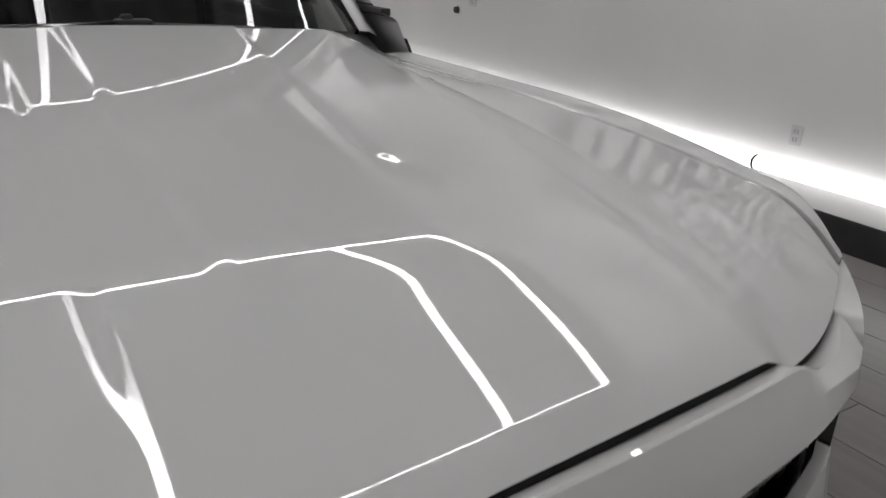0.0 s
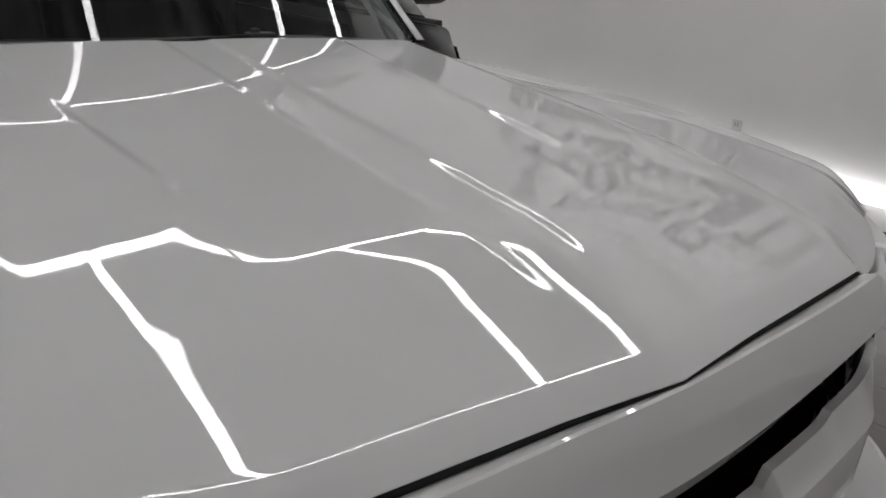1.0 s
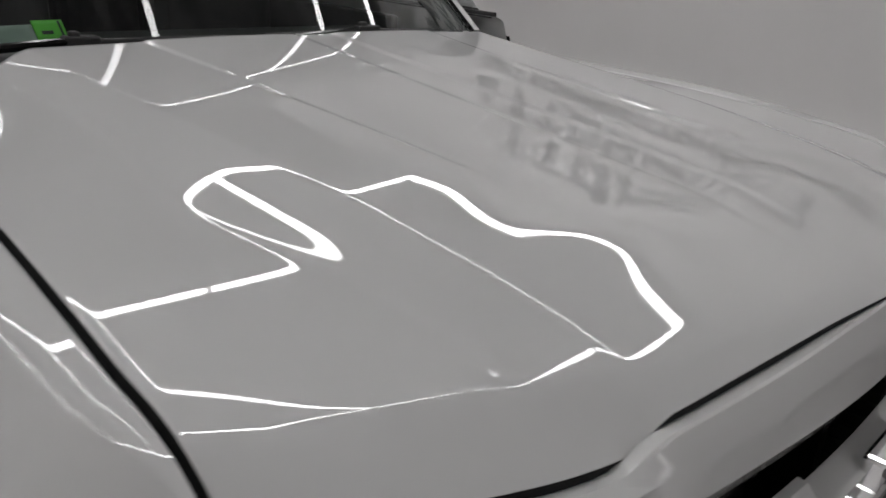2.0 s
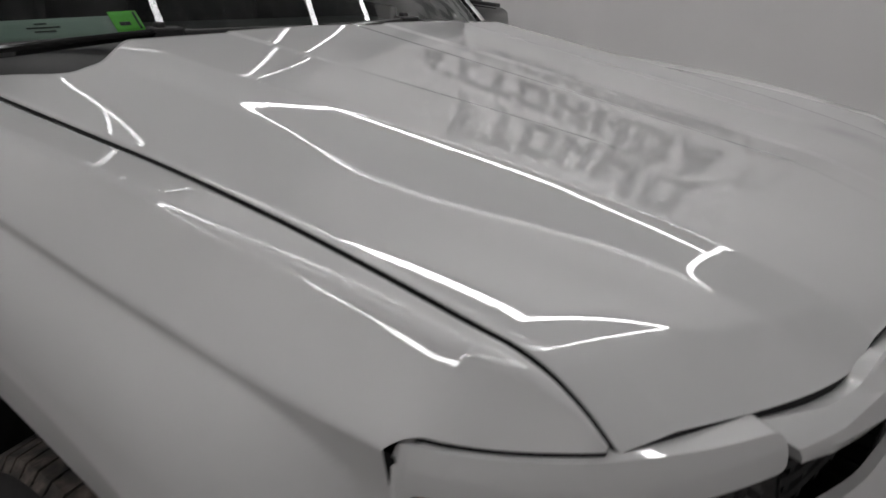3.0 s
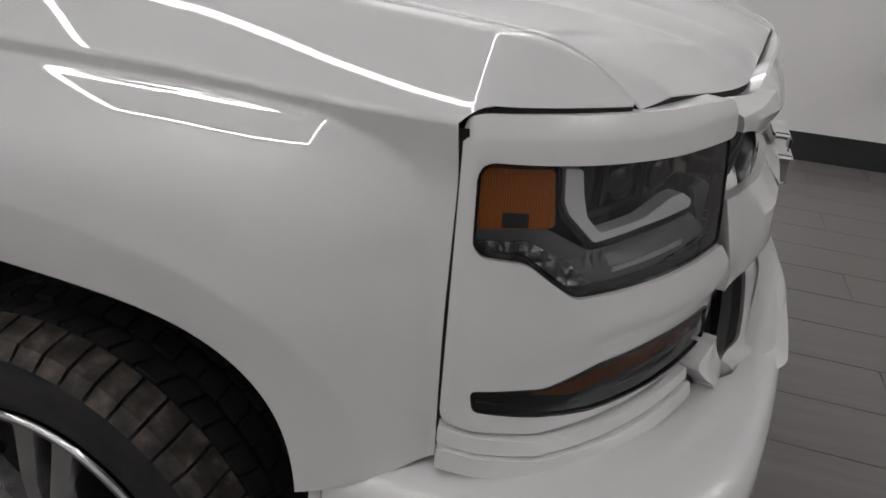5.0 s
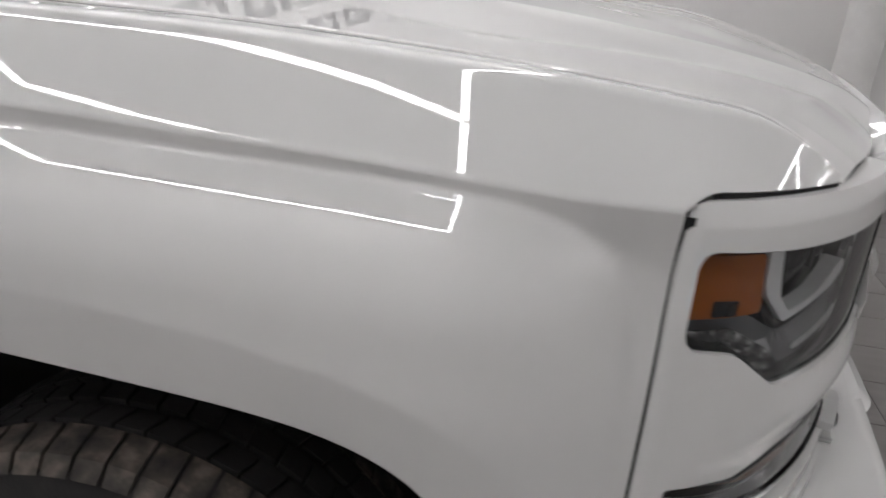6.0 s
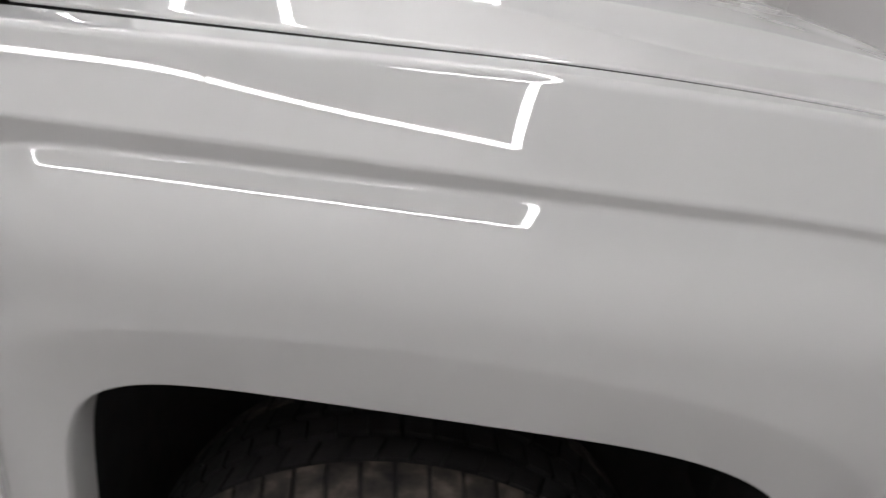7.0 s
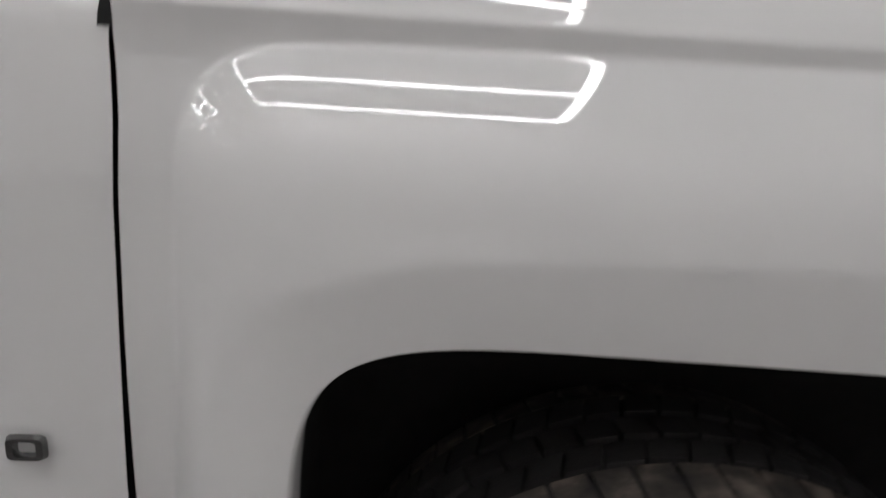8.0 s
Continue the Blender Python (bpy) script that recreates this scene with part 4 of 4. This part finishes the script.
    mesh_object("rear_glass", vs, [(0, 1, 3, 2)], WINDOW, truck)
    part("cab_back", box(bmesh.new(), -2.95, -2.90, -0.93, 0.93, 0.5, 1.24, 0.01), PAINT, truck)
    vs = []
    for x, z in prof:
        for k in range(17):
            u = -1 + k / 8
            vs.append((x, u * 0.67, z - 0.035 - 0.045 * u * u - 0.03 * u ** 6))
    mesh_object("headliner", vs, grid_faces(len(prof), 17, flip=True), CABIN, truck, "dark grey headliner")
    for s in (-1, 1):
        part("door_lining", box(bmesh.new(), -2.9, -0.95, s * 0.76, s * 0.80, 0.5, 1.32, 0.01), CABIN, truck, "dark inner door lining")
    part("rear_lining", box(bmesh.new(), -2.88, -2.84, -0.78, 0.78, 0.5, 1.5, 0.01), CABIN, truck, "dark lining behind the rear seat")
    # dashboard, seats, floor of the cabin
    part("dashboard", box(bmesh.new(), -1.05, -0.55, -0.72, 0.72, 0.95, 1.285, 0.05), DASH, truck, "black dashboard behind the glass")
    part("cabin_floor", box(bmesh.new(), -2.9, -0.62, -0.86, 0.86, 0.5, 0.56), CABIN, truck)
    for y in (-0.42, 0.42):
        for x in (-1.55, -2.45):
            bm = box(bmesh.new(), x - 0.12, x + 0.42, y - 0.27, y + 0.27, 0.65, 0.98, 0.06)
            box(bm, x - 0.22, x - 0.04, y - 0.26, y + 0.26, 0.9, 1.52, 0.06)
            box(bm, x - 0.2, x - 0.08, y - 0.14, y + 0.14, 1.53, 1.73, 0.05)
            part("seat", bm, CABIN, truck, "dark cloth cab seat")
    # papers that lean against the inside of the glass

    def paper(name, y0, y1, v0, v1, material, label, dip=0.0):
        n, m = 13, 5
        vs = []
        for i in range(n):
            for j in range(m):
                y = y0 + (y1 - y0) * i / (n - 1)
                v = v0 + (v1 - v0) * j / (m - 1)
                x, yy, z = screen(y / 0.80, v)
                vs.append((x - 0.018 - dip, y, z - 0.014 - dip))
        ob = mesh_object(name, vs, grid_faces(n, m, flip=True), material, truck, label)
        thick = ob.modifiers.new("thickness", "SOLIDIFY")
        thick.thickness = 0.001
        return ob

    sheet = paper("paper_sheet", -0.76, -0.528, 0.016, 0.072, PAPER, "pale printed sheet behind the windscreen")
    for k, (y0, y1, v) in enumerate(((-0.66, -0.64, 0.056), (-0.675, -0.62, 0.046), (-0.665, -0.63, 0.036))):
        paper("print_bar", y0, y1, v, v + 0.0035, DARK_PRINT, "dark printed bar", -0.0015).parent = sheet
    paper("green_band", -0.76, -0.54, 0.0, 0.0155, DEEP_GREEN, "dark green lower band", 0.001).parent = sheet
    card = paper("green_card", -0.526, -0.472, 0.03, 0.085, GREEN, "bright green card in the windscreen corner", 0.002)
    paper("print_bar", -0.482, -0.478, 0.034, 0.08, DARK_PRINT, "dark printed bar", 0.0005).parent = card
    paper("print_bar", -0.515, -0.495, 0.045, 0.054, DARK_PRINT, "dark printed bar", 0.0005).parent = card


def doors():
    for side in (-1, 1):
        for x1, x0 in ((-0.562, -1.62), (-1.626, -2.62)):
            d = new("door")
            d.parent = truck
            tagged(d, "white side door with black window band")
            zs = np.concatenate([np.linspace(0.40, 1.08, 16), np.linspace(1.09, 1.36, 34)])
            us = np.linspace(0, 1, 24)
            vs = []
            for u in us:
                for z in zs:
                    front = float(rear_x(z)) - 0.004 if x1 > -1 else x1
                    x = front + (x0 - front) * u
                    y = 0.959 - 0.045 * float(soft(1.10 - z, 0.02)) - 0.03 * max(0, (0.9 - z) / 0.5) ** 2
                    y += -0.53 * float(soft(z - 1.182, 0.004)) - 0.03 * max(0.0, (z - 1.34) / 0.02) ** 2
                    vs.append((x, side * y, z))
            mesh_object("door_skin", vs, grid_faces(len(us), len(zs), flip=side > 0), PAINT, d)
            top0, top1 = (-1.02, -1.58) if x1 > -1 else (-1.66, -2.55)
            a = [(x1 - 0.05 if x1 > -1 else x1, 0.86, 1.36), (x0, 0.86, 1.36), (top1, 0.70, 1.80), (top0, 0.70, 1.80)]
            mesh_object("side_glass", [(x, side * y, z) for x, y, z in a], [(0, 1, 2, 3) if side > 0 else (3, 2, 1, 0)], WINDOW, d, "dark tinted side window")
            bm = bmesh.new()
            box(bm, (x0 + 0.10), (x0 + 0.30), side * 0.940, side * 0.985, 1.06, 1.095, 0.01)
            part("handle", bm, PAINT, d, "white pull handle")
            bm = bmesh.new()
            box(bm, x0 - 0.004, x1 + 0.004, side * 0.845, side * 0.872, 1.352, 1.37, 0.003)
            part("belt_seal", bm, BLACK, d)
            bm = bmesh.new()
            for p, q in (((x0, 0.86, 1.36), (top1, 0.70, 1.80)), ((top0, 0.70, 1.80), (top1, 0.70, 1.80))):
                cyl(bm, (p[0], side * p[1], p[2]), (q[0], side * q[1], q[2]), 0.03, 8)
            part("window_frame", bm, PAINT, d)
    # mirrors
    for side in (-1, 1):
        m = new("wing_mirror")
        m.parent = truck
        tagged(m, "black door mirror")
        vs, rings, n = [], 9, 24
        for i in range(rings):
            u = i / (rings - 1)
            swell = 0.55 + 0.45 * math.sin(math.pi * min(1.0, 0.12 + 0.62 * u)) if u < 1 else 0.93
            for k in range(n):
                a = 2 * math.pi * k / n
                q = (abs(math.cos(a)) ** 4 + abs(math.sin(a)) ** 4) ** -0.25
                vs.append((-0.925 - 0.155 * u, side * (1.125 + 0.135 * swell * q * math.cos(a)), 1.505 + 0.125 * swell * q * math.sin(a)))
        mesh_object("housing", vs, grid_faces(rings, n, wrap=True, flip=side > 0) + [tuple(range(n))[::-side], tuple((rings - 1) * n + k for k in range(n))[::side]], BLACK, m)
        bm = box(bmesh.new(), -1.03, -0.95, side * 0.84, side * 1.03, 1.375, 1.415, 0.012)
        part("foot", bm, BLACK, m)
        bm = box(bmesh.new(), -1.085, -1.081, side * 1.02, side * 1.23, 1.40, 1.61)
        part("mirror_glass", bm, CHROME, m)


def badge(side):
    b = new("door_badge")
    b.parent = truck
    tagged(b, "small chrome framed door badge")
    y = 0.955
    outer, hole = (-0.666, -0.630, 0.796, 0.821), (-0.656, -0.640, 0.803, 0.814)
    bm = bmesh.new()
    w, h = (outer[1] - outer[0]) / 2, (outer[3] - outer[2]) / 2
    cx, cz = (outer[0] + outer[1]) / 2, (outer[2] + outer[3]) / 2
    iw, ih = (hole[1] - hole[0]) / 2, (hole[3] - hole[2]) / 2
    rings = []
    for rw, rh, dy, r in ((w, h, -0.002, 0.006), (w - 0.002, h - 0.002, 0.004, 0.005), (iw + 0.002, ih + 0.002, 0.004, 0.002), (iw, ih, -0.002, 0.001)):
        ring = []
        for k in range(32):
            a = 2 * math.pi * (k + 0.5) / 32
            p = 6.0
            q = (abs(math.cos(a)) ** p + abs(math.sin(a)) ** p) ** (-1 / p)
            ring.append(bm.verts.new((cx + rw * q * math.cos(a), side * (y + dy), cz + rh * q * math.sin(a))))
        rings.append(ring)
    for r0, r1 in zip(rings[:-1], rings[1:]):
        for k in range(32):
            bm.faces.new((r0[k], r0[(k + 1) % 32], r1[(k + 1) % 32], r1[k]))
    part("badge_frame", bm, BADGE, b)


def wheel(x, side):
    w = new("wheel")
    w.parent = truck
    tagged(w, "black tyre on a polished spoked alloy wheel")
    w.location = (x, 0, AXLE_Z)
    R, yo, yi = 0.392, 0.968, 0.700
    prof = [(0.262, yo - 0.012), (0.275, yo - 0.002), (0.32, yo + 0.004), (0.356, yo - 0.004), (0.376, yo - 0.018), (0.383, yo - 0.034), (0.384, yi + 0.034), (0.376, yi + 0.018), (0.35, yi), (0.262, yi + 0.012)]
    n = 96
    vs = []
    for r, y in prof:
        for k in range(n):
            a = 2 * math.pi * k / n
            vs.append((r * math.cos(a), side * y, r * math.sin(a)))
    mesh_object("tyre", vs, grid_faces(len(prof), n, wrap=True, flip=side < 0), RUBBER, w, "worn dusty black tyre")
    # tread blocks in five rows: dusty shoulders, crown darkened for the well's shade
    m = 58
    for name, material, label, rows in (("tread", RUBBER, "tread crown coloured dark for the wheel well's shade", (1, 2, 3)), ("tread_shoulder", TREAD, "dusty shoulder blocks of the tyre", (0, 4))):
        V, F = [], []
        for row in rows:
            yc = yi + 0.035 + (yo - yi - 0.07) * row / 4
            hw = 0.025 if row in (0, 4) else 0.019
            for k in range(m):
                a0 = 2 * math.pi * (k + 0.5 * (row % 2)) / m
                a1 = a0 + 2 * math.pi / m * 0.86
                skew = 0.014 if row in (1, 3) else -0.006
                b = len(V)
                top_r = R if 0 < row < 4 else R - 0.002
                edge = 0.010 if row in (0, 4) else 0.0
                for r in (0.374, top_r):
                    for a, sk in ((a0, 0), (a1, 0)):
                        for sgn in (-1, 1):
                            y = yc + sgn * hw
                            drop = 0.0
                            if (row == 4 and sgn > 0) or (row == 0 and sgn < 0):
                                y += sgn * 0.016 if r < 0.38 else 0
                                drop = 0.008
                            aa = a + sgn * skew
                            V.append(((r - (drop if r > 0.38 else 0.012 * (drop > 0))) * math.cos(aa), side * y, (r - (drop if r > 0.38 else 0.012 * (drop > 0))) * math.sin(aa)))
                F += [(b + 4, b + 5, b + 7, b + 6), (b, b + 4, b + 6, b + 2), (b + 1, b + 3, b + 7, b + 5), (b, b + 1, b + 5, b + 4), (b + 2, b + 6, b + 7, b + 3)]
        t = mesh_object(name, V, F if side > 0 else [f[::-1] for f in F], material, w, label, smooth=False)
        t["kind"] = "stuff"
    # rim
    vs = []
    prof = [(0.268, yo - 0.002), (0.266, yo + 0.006), (0.258, yo + 0.006), (0.250, yo - 0.006), (0.238, yo - 0.03), (0.232, yo - 0.2)]
    for r, y in prof:
        for k in range(n):
            a = 2 * math.pi * k / n
            vs.append((r * math.cos(a), side * y, r * math.sin(a)))
    mesh_object("rim", vs, grid_faces(len(prof), n, wrap=True, flip=side < 0), ALLOY, w, "bright alloy rim")
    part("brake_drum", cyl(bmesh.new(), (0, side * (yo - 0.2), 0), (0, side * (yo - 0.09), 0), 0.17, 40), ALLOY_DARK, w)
    for k in range(6):
        a = 2 * math.pi * (k + 0.35) / 6
        for off in (-0.16, 0.16):
            b0, b1 = a + off * 1.7, a + off * 0.9
            bm = bmesh.new()
            pts = []
            for r, ang, wd, y in ((0.05, b0, 0.020, yo - 0.022), (0.14, a + off * 1.2, 0.021, yo - 0.012), (0.245, b1, 0.026, yo - 0.012)):
                c = Vector((r * math.cos(ang), 0, r * math.sin(ang)))
                t = Vector((-math.sin(ang), 0, math.cos(ang)))
                for sgn in (-1, 1):
                    for yy, kk in ((y, 0.7), (y - 0.03, 1.0)):
                        p = c + t * wd * sgn * kk
                        pts.append(bm.verts.new((p.x, side * yy, p.z)))
            for s0 in (0, 4):
                q = pts[s0:s0 + 8]
                for f in ((0, 2, 6, 4), (1, 5, 7, 3), (0, 4, 5, 1), (2, 3, 7, 6)):
                    bm.faces.new([q[i] for i in f])
            part("spoke", bm, ALLOY, w, "polished spoke")
    part("hub_cap", cyl(bmesh.new(), (0, side * (yo - 0.06), 0), (0, side * (yo - 0.008), 0), 0.055, 32, 0.048), ALLOY, w, "round hub cap")


def wheel_wells():
    for side in (-1, 1):
        for x in (AXLE_X + 0.04, REAR_AXLE):
            vs = []
            n = 50
            for k in range(n):
                a = -0.35 + (math.pi + 0.7) * k / (n - 1)
                r = float(arch_radius(np.array(a))) + 0.02
                for y in (0.975 if x > -1 else 0.95, 0.60):
                    vs.append((x + r * math.cos(a), side * y, ARCH_Z + r * math.sin(a)))
            b = len(vs)
            vs += [(x, side * 0.60, ARCH_Z)]
            f = grid_faces(n, 2, flip=side < 0)
            f += [(2 * k + 1, 2 * k + 3, b) for k in range(n - 1)]
            mesh_object("wheel_well", vs, f, LINER, truck, "black wheel well liner")


def body():
    # black blocks and sheets that paint shade into the seams below hood and lamps
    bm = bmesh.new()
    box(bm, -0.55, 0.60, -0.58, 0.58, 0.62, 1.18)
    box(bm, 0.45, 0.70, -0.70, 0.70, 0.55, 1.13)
    part("engine_bay", bm, SHADE_BLACK, truck, "black block that stands for the shade below the hood")
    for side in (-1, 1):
        # black strips: painted shade for the gaps round hood, lamp and door
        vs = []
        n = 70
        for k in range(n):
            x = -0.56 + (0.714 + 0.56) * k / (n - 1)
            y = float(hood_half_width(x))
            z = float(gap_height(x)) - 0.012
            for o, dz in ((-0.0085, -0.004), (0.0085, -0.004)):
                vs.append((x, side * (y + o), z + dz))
        mesh_object("gap_seal", vs, grid_faces(n, 2, flip=side > 0), SHADE_BLACK, truck, "black strip painting the shade in the hood gap")
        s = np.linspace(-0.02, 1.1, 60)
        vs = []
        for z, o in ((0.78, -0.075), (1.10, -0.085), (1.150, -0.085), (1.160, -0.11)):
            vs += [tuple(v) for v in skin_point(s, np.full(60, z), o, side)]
        mesh_object("lamp_carrier", vs, grid_faces(4, 60, flip=side > 0), SHADE_BLACK, truck, "black sheet painting the shade behind the lamp surround")
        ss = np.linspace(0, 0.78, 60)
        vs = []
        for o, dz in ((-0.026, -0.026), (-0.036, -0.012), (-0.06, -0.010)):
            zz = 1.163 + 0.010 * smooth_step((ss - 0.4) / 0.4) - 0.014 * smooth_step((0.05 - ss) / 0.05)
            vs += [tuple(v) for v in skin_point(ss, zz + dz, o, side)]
        mesh_object("surround_seal", vs, grid_faces(3, 60, flip=side > 0), SHADE_BLACK, truck, "black strip painting the shade above the lamp surround")
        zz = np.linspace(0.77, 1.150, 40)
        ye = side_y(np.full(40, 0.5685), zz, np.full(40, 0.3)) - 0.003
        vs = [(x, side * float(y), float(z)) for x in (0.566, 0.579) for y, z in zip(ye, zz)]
        mesh_object("fender_seal", vs, grid_faces(2, 40, flip=side > 0), SHADE_BLACK, truck, "black strip painting the shade behind the fender's front edge")
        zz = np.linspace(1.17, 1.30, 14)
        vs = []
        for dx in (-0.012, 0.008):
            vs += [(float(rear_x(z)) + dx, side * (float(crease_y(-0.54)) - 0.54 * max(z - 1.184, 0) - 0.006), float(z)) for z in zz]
        mesh_object("door_seal", vs, grid_faces(2, 14, flip=side > 0), SHADE_BLACK, truck, "black strip painting the shade in the door gap")
        # black strip that paints the shade behind the door seam
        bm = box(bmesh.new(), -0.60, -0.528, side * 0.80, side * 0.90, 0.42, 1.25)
        part("hinge_post", bm, SHADE_BLACK, truck)
        bm = box(bmesh.new(), -2.9, -0.5, side * 0.80, side * 0.93, 0.36, 0.43, 0.015)
        part("sill", bm, PAINT, truck)
        # cargo bed side with rear wheel opening left as a panel above the wheel
        vs, n = [], 60
        xs = np.linspace(-2.96, -4.80, n)
        for x in xs:
            a = REAR_AXLE - x
            edge = 0.44
            q = (abs(a) / 0.43) ** 5
            if q < 1:
                edge = max(edge, ARCH_Z + 0.39 * (1 - q) ** 0.2)
            for t in np.linspace(0, 1, 14):
                z = edge + (1.34 - edge) * t
                y = 0.985 - 0.30 * float(soft(z - 1.20, 0.02)) - 0.03 * max(0, (0.9 - z) / 0.5)
                vs.append((x, side * y, z))
        mesh_object("bed_side", vs, grid_faces(n, 14, flip=side < 0), PAINT, truck, "white cargo bed side")
        part("bed_rail", box(bmesh.new(), -4.80, -2.96, side * 0.86, side * 0.955, 1.32, 1.36, 0.01), BLACK, truck)
        part("tail_lamp", box(bmesh.new(), -4.82, -4.74, side * 0.86, side * 0.965, 0.9, 1.28, 0.012), AMBER, truck)
    part("bed_floor", box(bmesh.new(), -4.78, -2.96, -0.90, 0.90, 0.80, 0.84), BLACK, truck)
    part("tailgate", box(bmesh.new(), -4.82, -4.77, -0.855, 0.855, 0.72, 1.33, 0.012), PAINT, truck)
    part("rear_bumper", box(bmesh.new(), -4.98, -4.80, -0.95, 0.95, 0.50, 0.70, 0.03), PAINT, truck)
    part("frame_rail", box(bmesh.new(), -4.7, 0.8, -0.5, 0.5, 0.36, 0.5, 0.02), SHADE_BLACK, truck)


hood()
for sd in (-1, 1):
    fender(sd)
    front_lamps(sd)
    for wx in (AXLE_X, REAR_AXLE):
        wheel(wx, sd)
grille()
bumper()
cabin()
doors()
badge(-1)
badge(1)
wheel_wells()
body()

# the driver's side is a little narrower about the hood's centre line
for ob in truck.children_recursive:
    if ob.type == "MESH" and ob.matrix_basis.is_identity and ob.parent.matrix_basis.translation.xy.length < 1e-6:
        for vert in ob.data.vertices:
            if vert.co.y > 0.55:
                vert.co.y -= 0.042 * float(smooth_step((vert.co.y - 0.55) / 0.27))


# ---- floor tiles, last ----
def floor():
    bm = box(bmesh.new(), WALL_B - 0.2, WALL_F + 0.2, WALL_R - 0.2, WALL_L + 0.2, -0.12, -0.004)
    ground = tagged(part("floor", bm, GROUT), "dark grey stone-look tiled floor with thin joints", "floor", kind="structure")
    tw, td, g = 1.2, 0.3, 0.004
    bm = box(bmesh.new(), -tw / 2 + g / 2, tw / 2 - g / 2, -td / 2 + g / 2, td / 2 - g / 2, -0.010, 0.0, 0.0015)
    tile = part("tile", bm, TILE, ground)
    data = tile.data
    first = True
    count = 0
    row = 0
    rest_v, rest_f = [], []
    y = WALL_L - td / 2
    while y > WALL_R:
        x = WALL_F - tw / 2 - (row % 3) * 0.4
        if row % 3:
            b = len(rest_v)
            for dz in (-0.01, 0.0):
                for x2, dy in ((x + tw / 2 + g / 2, -1), (WALL_F, -1), (WALL_F, 1), (x + tw / 2 + g / 2, 1)):
                    rest_v.append((x2, y + dy * (td / 2 - g / 2), dz))
            rest_f += [(b + 4, b + 5, b + 6, b + 7)] + [(b + i, b + (i + 1) % 4, b + 4 + (i + 1) % 4, b + 4 + i) for i in range(4)]
        while x > WALL_B - 0.6:
            near = -4.5 < x < 5 and (y > 0.2 or x > 0.2)
            if near and count < 300:
                if first:
                    ob, first = tile, False
                else:
                    ob = new("tile", data)
                    ob.parent = ground
                ob.location = (x, y, 0)
                count += 1
            else:
                b = len(rest_v)
                for dz in (-0.01, 0.0):
                    for dx, dy in ((-1, -1), (1, -1), (1, 1), (-1, 1)):
                        rest_v.append((x + dx * (tw / 2 - g / 2), y + dy * (td / 2 - g / 2), dz))
                rest_f += [(b + 4, b + 5, b + 6, b + 7)] + [(b + i, b + (i + 1) % 4, b + 4 + (i + 1) % 4, b + 4 + i) for i in range(4)]
            x -= tw
        y -= td
        row += 1
    rest = mesh_object("far_tiles", rest_v, rest_f, TILE, ground, smooth=False)
    rest["kind"] = "stuff"


floor()
